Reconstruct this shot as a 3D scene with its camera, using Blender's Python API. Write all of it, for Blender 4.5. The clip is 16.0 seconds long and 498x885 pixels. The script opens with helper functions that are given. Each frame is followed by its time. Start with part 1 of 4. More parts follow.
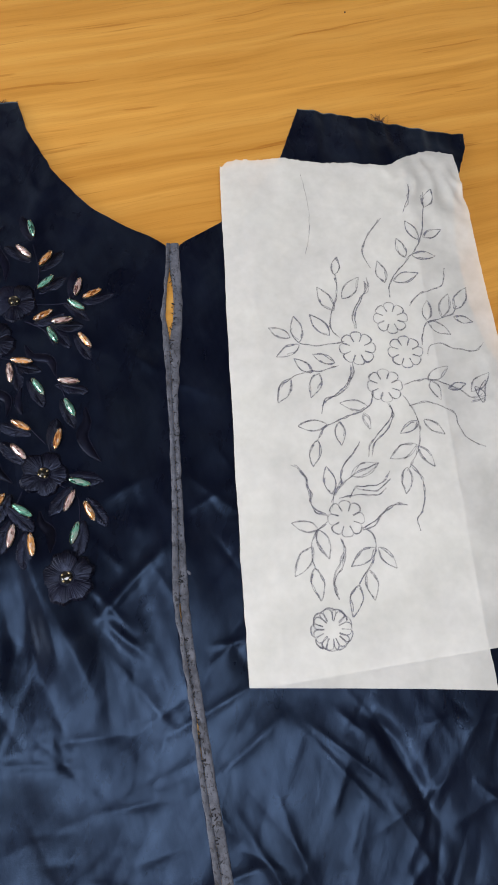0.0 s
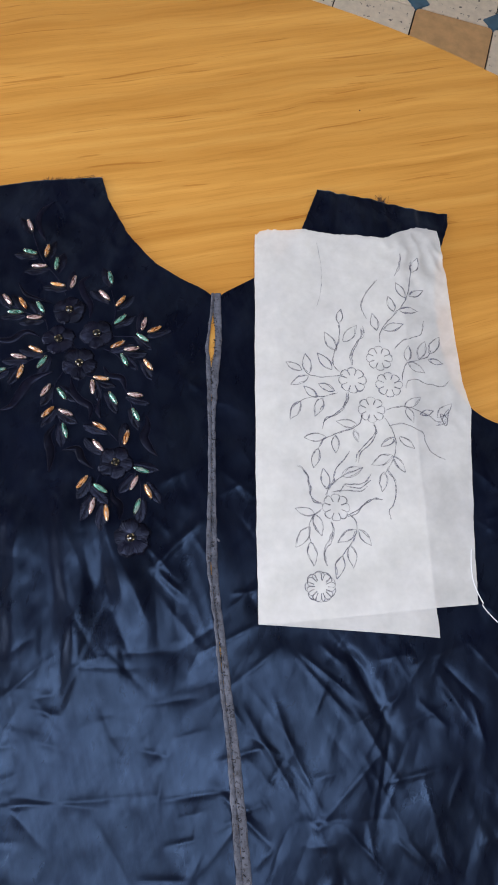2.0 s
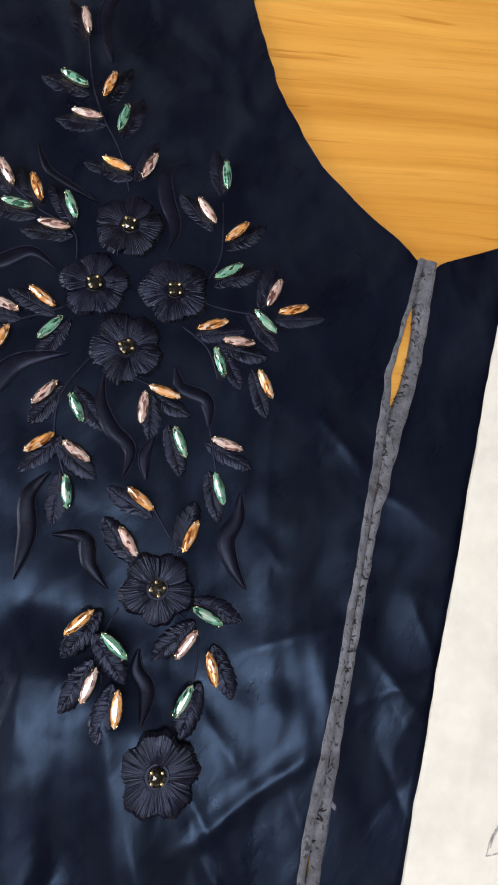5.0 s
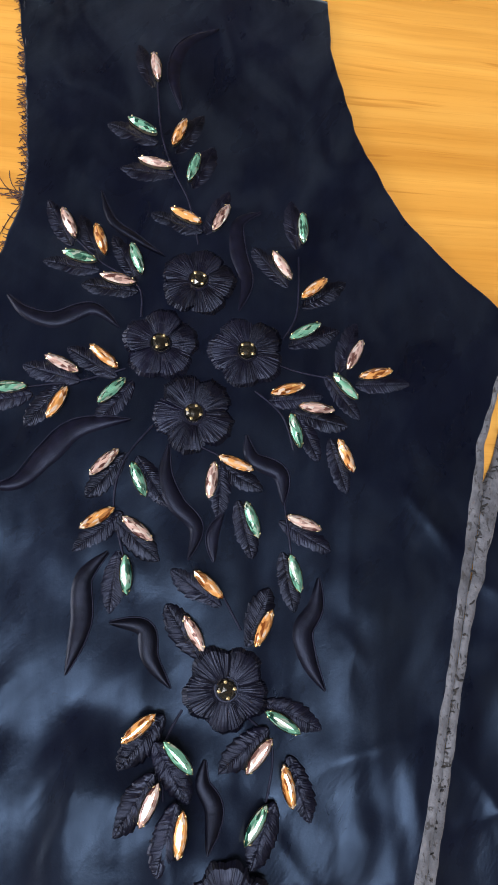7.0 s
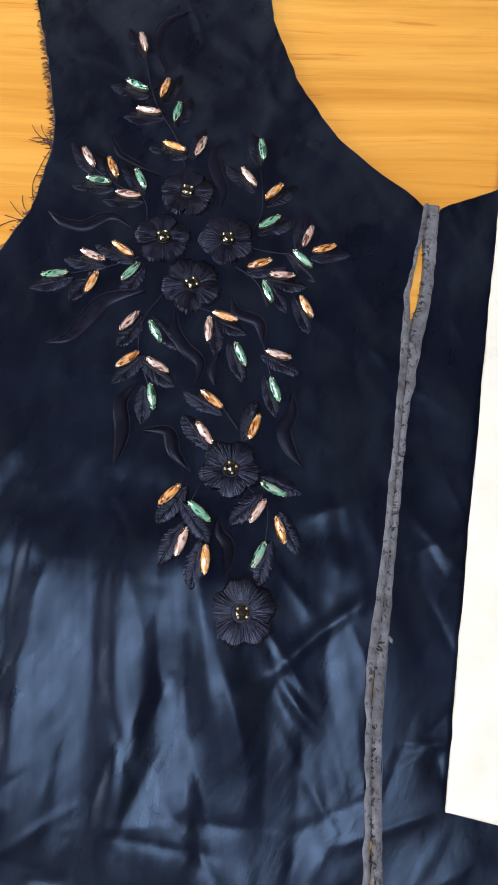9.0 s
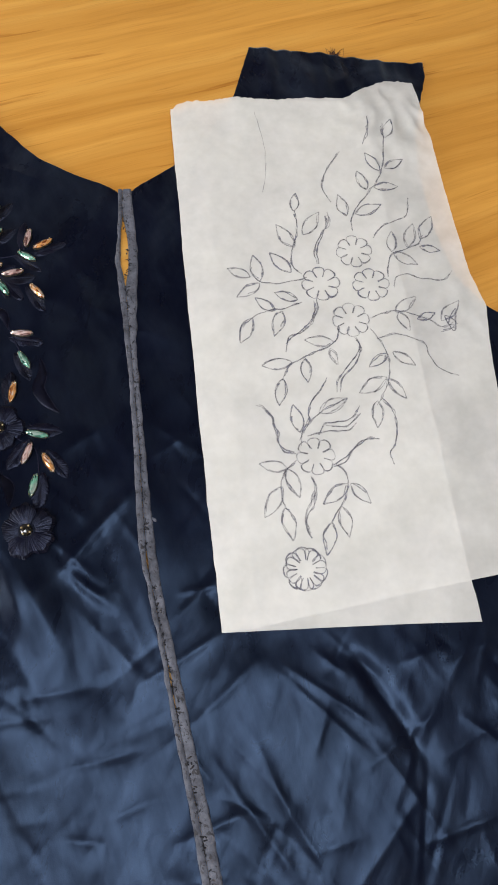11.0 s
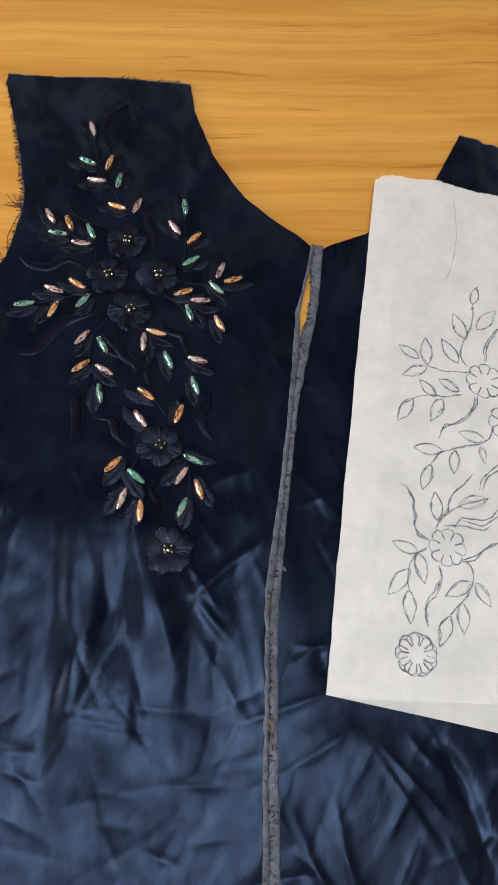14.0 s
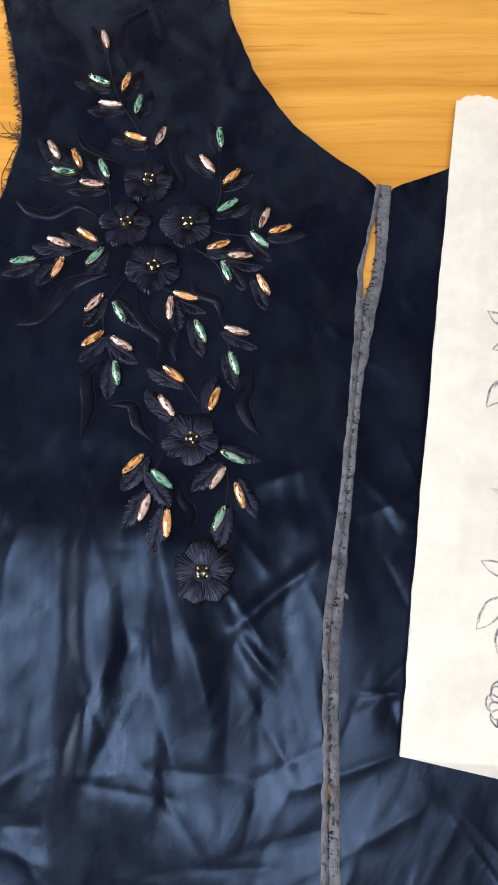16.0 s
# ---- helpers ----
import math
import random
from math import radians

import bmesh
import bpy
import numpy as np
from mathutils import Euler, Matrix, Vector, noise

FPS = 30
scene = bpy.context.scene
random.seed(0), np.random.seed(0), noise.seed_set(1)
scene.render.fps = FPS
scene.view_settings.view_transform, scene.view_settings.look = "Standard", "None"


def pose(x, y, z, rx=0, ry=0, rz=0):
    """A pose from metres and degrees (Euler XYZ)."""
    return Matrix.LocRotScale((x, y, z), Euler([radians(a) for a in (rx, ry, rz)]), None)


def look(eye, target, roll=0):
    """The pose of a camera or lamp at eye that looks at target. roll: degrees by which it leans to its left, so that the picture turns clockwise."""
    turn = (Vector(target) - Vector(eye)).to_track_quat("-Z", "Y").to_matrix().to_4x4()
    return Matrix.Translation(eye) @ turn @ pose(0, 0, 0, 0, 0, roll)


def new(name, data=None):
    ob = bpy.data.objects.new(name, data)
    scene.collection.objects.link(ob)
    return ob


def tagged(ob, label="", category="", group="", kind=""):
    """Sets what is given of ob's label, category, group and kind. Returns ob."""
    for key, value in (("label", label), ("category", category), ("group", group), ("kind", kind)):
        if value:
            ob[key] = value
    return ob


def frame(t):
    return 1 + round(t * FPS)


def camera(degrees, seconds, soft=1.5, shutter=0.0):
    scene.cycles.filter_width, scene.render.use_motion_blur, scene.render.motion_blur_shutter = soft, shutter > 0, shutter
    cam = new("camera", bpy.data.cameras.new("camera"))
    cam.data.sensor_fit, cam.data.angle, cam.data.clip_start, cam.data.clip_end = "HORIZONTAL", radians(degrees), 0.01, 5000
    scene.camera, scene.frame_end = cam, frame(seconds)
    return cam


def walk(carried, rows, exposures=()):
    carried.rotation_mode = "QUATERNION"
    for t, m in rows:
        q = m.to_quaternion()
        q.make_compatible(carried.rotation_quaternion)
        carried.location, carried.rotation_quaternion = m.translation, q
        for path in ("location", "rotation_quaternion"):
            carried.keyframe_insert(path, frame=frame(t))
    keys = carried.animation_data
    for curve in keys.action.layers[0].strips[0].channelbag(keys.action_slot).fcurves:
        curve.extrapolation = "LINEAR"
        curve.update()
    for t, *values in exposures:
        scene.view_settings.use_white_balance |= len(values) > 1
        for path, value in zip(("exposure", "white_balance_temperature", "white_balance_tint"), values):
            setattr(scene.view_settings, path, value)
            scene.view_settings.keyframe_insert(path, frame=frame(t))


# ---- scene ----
cam = camera(41.00, 16.0, soft=1.8)
PATH = [
    (0, (0.0002, -0.3084, 0.4284), (0.0516, -0.1442, -0.0411), 13.87),
    (0.5, (-0.0143, -0.3267, 0.4969), (0.0280, -0.1715, 0.0235), 15.57),
    (1, (-0.0223, -0.3430, 0.5385), (0.0135, -0.1850, 0.0655), 13.64),
    (1.5, (-0.0173, -0.3565, 0.5681), (0.0193, -0.1875, 0.0990), 12.37),
    (2, (-0.0176, -0.3610, 0.5728), (0.0220, -0.1915, 0.1040), 12.81),
    (2.5, (-0.0149, -0.3663, 0.5772), (0.0236, -0.1934, 0.1096), 12.52),
    (3, (-0.0192, -0.3595, 0.5611), (0.0162, -0.1947, 0.0903), 13.25),
    (3.5, (-0.0236, -0.3227, 0.5118), (-0.0016, -0.1718, 0.0356), 12.83),
    (4, (-0.0493, -0.2684, 0.4383), (-0.0191, -0.1322, -0.0419), 21.22),
    (4.5, (-0.0747, -0.2042, 0.3628), (-0.0411, -0.0865, -0.1219), 27.92),
    (5, (-0.0900, -0.1633, 0.2913), (-0.0464, -0.0668, -0.1974), 37.57),
    (5.2, (-0.0841, -0.1503, 0.2655), (-0.0572, -0.0725, -0.2276), 32.40),
    (7.3, (-0.1168, -0.1488, 0.2627), (-0.0915, -0.0226, -0.2205), 25.95),
    (7.5, (-0.1146, -0.1636, 0.2753), (-0.0869, -0.0365, -0.2075), 26.13),
    (8, (-0.1146, -0.1980, 0.2962), (-0.0883, -0.0698, -0.1863), 25.68),
    (8.5, (-0.1064, -0.2241, 0.3189), (-0.0857, -0.0924, -0.1630), 21.77),
    (9, (-0.0929, -0.2523, 0.3338), (-0.0759, -0.1181, -0.1476), 17.23),
    (9.5, (-0.0636, -0.2823, 0.3486), (-0.0518, -0.1420, -0.1311), 10.48),
    (10, (-0.0292, -0.3025, 0.3648), (-0.0029, -0.1437, -0.1086), 10.65),
    (10.2, (-0.0155, -0.3123, 0.3691), (0.0207, -0.1476, -0.1016), 11.44),
    (12.3, (0.0489, -0.3468, 0.4650), (0.0997, -0.1904, -0.0072), 8.89),
    (12.5, (0.0382, -0.3466, 0.4674), (0.0838, -0.1790, -0.0015), 8.37),
    (13, (0.0075, -0.3459, 0.4608), (0.0300, -0.1715, -0.0073), 7.16),
    (13.5, (-0.0275, -0.3342, 0.4501), (-0.0057, -0.1605, -0.0182), 12.21),
    (14, (-0.0493, -0.3161, 0.4247), (-0.0284, -0.1466, -0.0452), 15.14),
    (14.5, (-0.0569, -0.2953, 0.3988), (-0.0370, -0.1358, -0.0747), 16.45),
    (15, (-0.0612, -0.2735, 0.3672), (-0.0446, -0.1294, -0.1113), 16.50),
    (15.5, (-0.0632, -0.2693, 0.3628), (-0.0454, -0.1227, -0.1149), 16.33),
    (16, (-0.0652, -0.2695, 0.3477), (-0.0550, -0.1341, -0.1335), 12.84),
]
EXPOSURES = [(0, 0.10, 6200, 11), (1.5, 0.10, 5850, 14), (3, 0.08, 5900, 14), (4, 0.04, 6300, 11), (4.5, 0.42, 6350, 11), (5, 0.40, 6650, 10), (7.5, 0.68, 6600, 10), (8.5, 0.72, 6450, 10), (9, 0.64, 6500, 10),
             (10, 0.23, 6600, 10), (12.5, 0.12, 5950, 12), (13, 0.08, 6050, 12), (14, 0.10, 6300, 11), (15, 0.46, 6400, 10), (16, 0.58, 6600, 10)]
walk(cam, [(t, look(eye, target, roll)) for t, eye, target, roll in PATH], EXPOSURES)

# ---- light ----
world = bpy.data.worlds.new("sky")
scene.world = world
world.use_nodes = True
wn = world.node_tree.nodes
sky = wn.new("ShaderNodeTexSky")
sky.sky_type = "NISHITA"
sky.sun_disc = False
sky.sun_elevation, sky.sun_rotation = radians(50), radians(200)
world.node_tree.links.new(sky.outputs[0], wn["Background"].inputs[0])
wn["Background"].inputs[1].default_value = 0.10


def area_lamp(name, eye, target, wide, high, watts, colour):
    """Daylight in an opening."""
    data = bpy.data.lights.new(name, "AREA")
    data.shape, data.size, data.size_y, data.energy, data.color = "RECTANGLE", wide, high, watts, colour
    ob = new(name, data)
    ob.matrix_world = look(eye, target)
    return ob


area_lamp("skylight_daylight", (-0.27, -0.64, 1.98), (-0.27, -0.64, 0), 1.72, 0.46, 35, (0.97, 0.98, 1.0))
area_lamp("window_daylight", (-2.42, -0.9, 0.75), (0, -0.3, 0), 1.3, 1.2, 44, (1.0, 0.97, 0.93))

# ---- materials ----
def material(name):
    m = bpy.data.materials.new(name)
    m.use_nodes = True
    return m, m.node_tree.nodes, m.node_tree.links, m.node_tree.nodes["Principled BSDF"]


def coords(n, l, scale=(1, 1, 1), turn=0.0):
    """Object coordinates in metres, turned and then scaled, so that streaks lie turned to the left by that many degrees."""
    c, mp, sc = n.new("ShaderNodeTexCoord"), n.new("ShaderNodeMapping"), n.new("ShaderNodeMapping")
    mp.inputs["Rotation"].default_value = (0, 0, radians(-turn))
    sc.inputs["Scale"].default_value = scale
    l.new(c.outputs["Object"], mp.inputs[0])
    l.new(mp.outputs[0], sc.inputs[0])
    return sc.outputs[0]


def noise_node(n, l, vec, scale, detail=4.0, rough=0.55, twist=0.0):
    t = n.new("ShaderNodeTexNoise")
    t.inputs["Scale"].default_value, t.inputs["Detail"].default_value = scale, detail
    t.inputs["Roughness"].default_value, t.inputs["Distortion"].default_value = rough, twist
    l.new(vec, t.inputs["Vector"])
    return t.outputs["Fac"]


def ramp(n, l, fac, *stops):
    r = n.new("ShaderNodeValToRGB")
    while len(r.color_ramp.elements) < len(stops):
        r.color_ramp.elements.new(0.5)
    for e, (at, c) in zip(r.color_ramp.elements, stops):
        e.position, e.color = at, (*c, 1)
    l.new(fac, r.inputs[0])
    return r.outputs[0]


def bump(n, l, height, strength, distance, normal=None):
    b = n.new("ShaderNodeBump")
    b.inputs["Strength"].default_value, b.inputs["Distance"].default_value = strength, distance
    l.new(height, b.inputs["Height"])
    if normal:
        l.new(normal, b.inputs["Normal"])
    return b.outputs[0]


def mixed(n, l, fac, a, b, mode="MIX"):
    m = n.new("ShaderNodeMix")
    m.data_type, m.blend_type = "RGBA", mode
    for socket, v in ((m.inputs[0], fac), (m.inputs[6], a), (m.inputs[7], b)):
        if hasattr(v, "links"):
            l.new(v, socket)
        else:
            socket.default_value = v
    return m.outputs[2]


def velvet():
    """Crushed satin velvet: the pile lies in streaks, so that its gloss changes from patch to patch."""
    m, n, l, p = material("navy_velvet")
    v = coords(n, l)
    big = noise_node(n, l, v, 16, 3)
    fine = noise_node(n, l, v, 1300, 2)
    l.new(ramp(n, l, big, (0.3, (0.0013, 0.0016, 0.0056)), (0.7, (0.0024, 0.0032, 0.0108))), p.inputs["Base Color"])
    patch = noise_node(n, l, coords(n, l, (1, 0.5, 1), -12), 46, 5, 0.62, 0.4)
    l.new(ramp(n, l, patch, (0.32, (0.24, 0.24, 0.24)), (0.70, (0.38, 0.38, 0.38))), p.inputs["Roughness"])
    nap = noise_node(n, l, coords(n, l, (1, 0.16, 1), 14), 260, 5, 0.65, 0.3)
    nap_b = noise_node(n, l, coords(n, l, (1, 0.22, 1), -30), 90, 5, 0.68, 0.5)
    both = n.new("ShaderNodeMath")
    both.operation = "MULTIPLY_ADD"
    l.new(nap, both.inputs[0])
    both.inputs[1].default_value = 0.5
    half = n.new("ShaderNodeMath")
    half.operation = "MULTIPLY"
    l.new(nap_b, half.inputs[0])
    half.inputs[1].default_value = 0.5
    l.new(half.outputs[0], both.inputs[2])
    l.new(ramp(n, l, both.outputs[0], (0.36, (0.16, 0.16, 0.16)), (0.64, (0.30, 0.30, 0.30))), p.inputs["Specular IOR Level"])
    p.inputs["Specular Tint"].default_value = (0.40, 0.61, 1.0, 1)
    crease = noise_node(n, l, coords(n, l, (1, 0.5, 1), -22), 34, 2, 0.5)
    crush = noise_node(n, l, coords(n, l, (1, 0.35, 1), -24), 85, 4, 0.6)
    first = bump(n, l, crush, 0.06, 0.006, bump(n, l, crease, 0.10, 0.012))
    l.new(bump(n, l, fine, 0.07, 0.0005, first), p.inputs["Normal"])
    l.new(ramp(n, l, noise_node(n, l, coords(n, l, (1, 0.6, 1), 25), 34, 4, 0.6, 1.0), (0.42, (0.05, 0.05, 0.05)), (0.68, (0.55, 0.55, 0.55))), p.inputs["Sheen Weight"])
    p.inputs["Sheen Roughness"].default_value, p.inputs["Sheen Tint"].default_value = 0.45, (0.52, 0.72, 1.0, 1)
    return m


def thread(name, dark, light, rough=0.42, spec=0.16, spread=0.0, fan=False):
    """Embroidery thread; spread: how far base colour differs between pieces, painting in the sheen of their stitch lay;
    fan: stitches that radiate from the root.
    """
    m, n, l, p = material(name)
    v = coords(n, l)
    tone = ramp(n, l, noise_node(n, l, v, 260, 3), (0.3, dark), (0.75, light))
    # stitch sheen painted into the colour: each piece brighter or darker at random
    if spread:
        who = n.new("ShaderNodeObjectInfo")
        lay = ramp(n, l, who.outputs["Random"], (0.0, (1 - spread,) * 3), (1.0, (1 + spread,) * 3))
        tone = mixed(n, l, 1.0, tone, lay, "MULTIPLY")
    l.new(tone, p.inputs["Base Color"])
    p.inputs["Roughness"].default_value, p.inputs["Specular IOR Level"].default_value = rough, spec
    p.inputs["Specular Tint"].default_value = (0.55, 0.65, 1.0, 1)
    if fan:
        round_axis = n.new("ShaderNodeTangent")
        round_axis.direction_type, round_axis.axis = "RADIAL", "Z"
        l.new(round_axis.outputs[0], p.inputs["Tangent"])
        p.inputs["Anisotropic"].default_value = 0.85
    l.new(bump(n, l, noise_node(n, l, v, 1500, 2), 0.12, 0.0004), p.inputs["Normal"])
    return m


def binding_cloth():
    m, n, l, p = material("grey_binding")
    v = coords(n, l)
    l.new(ramp(n, l, noise_node(n, l, v, 110, 5, 0.7), (0.3, (0.018, 0.020, 0.032)), (0.72, (0.135, 0.145, 0.185))), p.inputs["Base Color"])
    flecks = noise_node(n, l, coords(n, l, (1.6, 1, 1), 25), 300, 3, 0.6, 1.0)
    tone = p.inputs["Base Color"].links[0].from_socket
    l.new(mixed(n, l, ramp(n, l, flecks, (0.57, (0, 0, 0)), (0.63, (1, 1, 1))), tone, (0.012, 0.012, 0.018, 1)), p.inputs["Base Color"])
    p.inputs["Roughness"].default_value = 0.7
    p.inputs["Sheen Weight"].default_value = 0.25
    l.new(bump(n, l, noise_node(n, l, v, 420, 4), 0.6, 0.0012), p.inputs["Normal"])
    return m


def paper_stuff():
    m, n, l, p = material("tracing_paper")
    v = coords(n, l)
    cloud, pulp = noise_node(n, l, v, 28, 4, 0.6), noise_node(n, l, v, 500, 3)
    tone = ramp(n, l, cloud, (0.3, (0.80, 0.795, 0.75)), (0.7, (0.86, 0.85, 0.82)))
    l.new(tone, p.inputs["Base Color"])
    p.inputs["Roughness"].default_value, p.inputs["Specular IOR Level"].default_value = 0.62, 0.3
    l.new(bump(n, l, pulp, 0.12, 0.0005, bump(n, l, noise_node(n, l, v, 22, 3), 0.25, 0.004)), p.inputs["Normal"])
    clear, mix = n.new("ShaderNodeBsdfTransparent"), n.new("ShaderNodeMixShader")
    l.new(ramp(n, l, noise_node(n, l, v, 30, 4, 0.6), (0.3, (0.28, 0.28, 0.28)), (0.7, (0.48, 0.48, 0.48))), mix.inputs[0])
    l.new(p.outputs[0], mix.inputs[1])
    l.new(clear.outputs[0], mix.inputs[2])
    l.new(mix.outputs[0], n["Material Output"].inputs[0])
    return m


def pencil():
    m, n, l, p = material("graphite")
    l.new(ramp(n, l, noise_node(n, l, coords(n, l), 150, 4), (0.3, (0.09, 0.09, 0.13)), (0.75, (0.24, 0.24, 0.30))), p.inputs["Base Color"])
    p.inputs["Roughness"].default_value = 0.6
    who, fade = n.new("ShaderNodeObjectInfo"), n.new("ShaderNodeMath")
    fade.operation = "MULTIPLY"
    weight = ramp(n, l, who.outputs["Random"], (0.0, (0.60, 0.60, 0.60)), (1.0, (1.0, 1.0, 1.0)))
    l.new(weight, fade.inputs[1])
    grain = noise_node(n, l, coords(n, l), 420, 3)
    gap = ramp(n, l, grain, (0.36, (0.30, 0.30, 0.30)), (0.64, (0.86, 0.86, 0.86)))
    l.new(gap, fade.inputs[0])
    l.new(fade.outputs[0], p.inputs["Alpha"])
    return m


def oak():
    m, n, l, p = material("oak_laminate")
    v = coords(n, l, (0.45, 11, 1), 13)
    warp = noise_node(n, l, coords(n, l), 5, 2)
    shift = n.new("ShaderNodeVectorMath")
    shift.operation = "MULTIPLY_ADD"
    l.new(warp, shift.inputs[0])
    shift.inputs[1].default_value = (0.0, 0.30, 0.0)
    l.new(v, shift.inputs[2])
    v = shift.outputs[0]
    broad, streak = noise_node(n, l, v, 1.7, 4, 0.55, 0.5), noise_node(n, l, v, 5.5, 4, 0.58, 0.4)
    line = noise_node(n, l, v, 16, 3, 0.6, 0.3)
    pore = noise_node(n, l, coords(n, l, (0.4, 22, 1), 13), 60, 3, 0.6)
    base = ramp(n, l, streak, (0.28, (0.58, 0.276, 0.046)), (0.50, (0.68, 0.342, 0.066)), (0.74, (0.745, 0.410, 0.095)))
    tone = ramp(n, l, broad, (0.36, (0.82, 0.765, 0.67)), (0.62, (1, 1, 1)))
    both = mixed(n, l, 1.0, base, tone, "MULTIPLY")
    vein = ramp(n, l, line, (0.32, (0.74, 0.62, 0.47)), (0.37, (1, 1, 1)))
    both = mixed(n, l, 0.8, both, vein, "MULTIPLY")
    thin = noise_node(n, l, v, 22, 4, 0.6, 0.3)
    both = mixed(n, l, 0.45, both, ramp(n, l, thin, (0.36, (0.84, 0.77, 0.66)), (0.50, (1, 1, 1))), "MULTIPLY")
    fleck = ramp(n, l, pore, (0.28, (0.88, 0.83, 0.76)), (0.45, (1, 1, 1)))
    l.new(mixed(n, l, 1.0, both, fleck, "MULTIPLY"), p.inputs["Base Color"])
    l.new(ramp(n, l, broad, (0.3, (0.36, 0.36, 0.36)), (0.7, (0.46, 0.46, 0.46))), p.inputs["Roughness"])
    p.inputs["Specular IOR Level"].default_value = 0.4
    l.new(bump(n, l, pore, 0.05, 0.0006), p.inputs["Normal"])
    return m


def plain(name, colour, rough=0.6, spread=0.12, scale=60.0, metal=0.0, spec=0.5, speckle=None):
    """A mottled surface; speckle: the colour of dark chips."""
    m, n, l, p = material(name)
    v = coords(n, l)
    a, b = [tuple(c * k for c in colour) for k in (1 - spread, 1 + spread)]
    tone = ramp(n, l, noise_node(n, l, v, scale, 4), (0.3, a), (0.7, b))
    if speckle:
        chips = noise_node(n, l, v, 70, 2, 0.5)
        tone = mixed(n, l, ramp(n, l, chips, (0.64, (0, 0, 0)), (0.70, (1, 1, 1))), tone, (*speckle, 1))
    l.new(tone, p.inputs["Base Color"])
    p.inputs["Roughness"].default_value, p.inputs["Metallic"].default_value = rough, metal
    p.inputs["Specular IOR Level"].default_value = spec
    return m


def crystal(name, colour, deep):
    """A foil-backed cut stone: glints and dark back facets painted as cells of light and deep colour, other ones in
    each stone.
    """
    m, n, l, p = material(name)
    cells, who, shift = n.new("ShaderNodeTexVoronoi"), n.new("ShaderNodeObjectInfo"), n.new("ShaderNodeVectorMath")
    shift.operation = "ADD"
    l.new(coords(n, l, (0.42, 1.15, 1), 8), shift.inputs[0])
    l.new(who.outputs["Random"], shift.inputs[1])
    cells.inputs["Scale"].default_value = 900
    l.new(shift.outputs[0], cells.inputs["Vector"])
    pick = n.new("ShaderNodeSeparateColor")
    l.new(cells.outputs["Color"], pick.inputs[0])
    # palest cells are painted glints, deep ones painted dark facets
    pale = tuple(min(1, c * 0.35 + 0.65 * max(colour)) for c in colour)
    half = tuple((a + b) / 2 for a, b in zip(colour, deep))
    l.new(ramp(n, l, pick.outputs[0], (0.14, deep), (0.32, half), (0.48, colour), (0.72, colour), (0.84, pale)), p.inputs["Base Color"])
    p.inputs["Metallic"].default_value, p.inputs["Roughness"].default_value = 0.45, 0.14
    p.inputs["Coat Weight"].default_value, p.inputs["Coat Roughness"].default_value = 0.8, 0.04
    return m


VELVET = velvet()
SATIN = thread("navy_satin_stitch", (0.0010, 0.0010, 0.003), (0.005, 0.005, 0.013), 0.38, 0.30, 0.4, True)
PLUSH = thread("navy_padded_stitch", (0.0015, 0.0015, 0.004), (0.005, 0.005, 0.013), 0.38, 0.20, 0.5)
CORD = thread("navy_cord", (0.006, 0.006, 0.014), (0.018, 0.019, 0.038), 0.45)
FRAY = thread("frayed_navy_thread", (0.012, 0.010, 0.016), (0.13, 0.08, 0.07), 0.7)
BINDING = binding_cloth()
STITCH = plain("black_stitch", (0.012, 0.012, 0.016), 0.8)
PAPER, GRAPHITE, OAK = paper_stuff(), pencil(), oak()
WHITE_THREAD = plain("white_thread", (0.75, 0.76, 0.78), 0.7)
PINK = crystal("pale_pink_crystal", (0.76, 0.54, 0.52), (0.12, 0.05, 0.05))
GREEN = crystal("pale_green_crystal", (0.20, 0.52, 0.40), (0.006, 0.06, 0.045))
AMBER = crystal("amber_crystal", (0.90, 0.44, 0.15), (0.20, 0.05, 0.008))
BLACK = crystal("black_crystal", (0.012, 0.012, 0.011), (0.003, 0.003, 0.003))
GOLD = plain("gilt_metal", (0.90, 0.76, 0.46), 0.34, 0.15, 300, 1.0)
WALL = plain("limewashed_wall", (0.64, 0.60, 0.54), 0.9, 0.06, 6)
CEILING = plain("ceiling_paint", (0.40, 0.37, 0.33), 0.9, 0.05, 5)
JOINT = plain("dark_joint", (0.02, 0.018, 0.016), 0.9)
PALE_TILE = plain("speckled_pale_stone", (0.80, 0.71, 0.57), 0.5, 0.10, 45, speckle=(0.16, 0.14, 0.12))
TAN_TILE = plain("tan_stone", (0.62, 0.38, 0.17), 0.5, 0.14, 30)
BLUE_TILE = plain("blue_stone", (0.06, 0.14, 0.22), 0.5, 0.15, 40)
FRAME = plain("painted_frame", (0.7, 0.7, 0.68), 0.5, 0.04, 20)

# ---- building helpers; lengths of cloth and paper in millimetres ----
MM = 0.001


def mesh_object(name, verts, faces, mat, parent=None, label="", smooth=True):
    me = bpy.data.meshes.new(name)
    me.from_pydata([tuple(v) for v in verts], [], faces)
    me.materials.append(mat)
    if smooth:
        me.polygons.foreach_set("use_smooth", [True] * len(me.polygons))
    me.update()
    ob = new(name, me)
    ob.parent = parent
    return tagged(ob, label)


def part(name, bm, mat, parent=None, label="", smooth=False):
    bmesh.ops.recalc_face_normals(bm, faces=bm.faces)
    me = bpy.data.meshes.new(name)
    bm.to_mesh(me)
    bm.free()
    me.materials.append(mat)
    if smooth:
        me.polygons.foreach_set("use_smooth", [True] * len(me.polygons))
    ob = new(name, me)
    ob.parent = parent
    return tagged(ob, label)


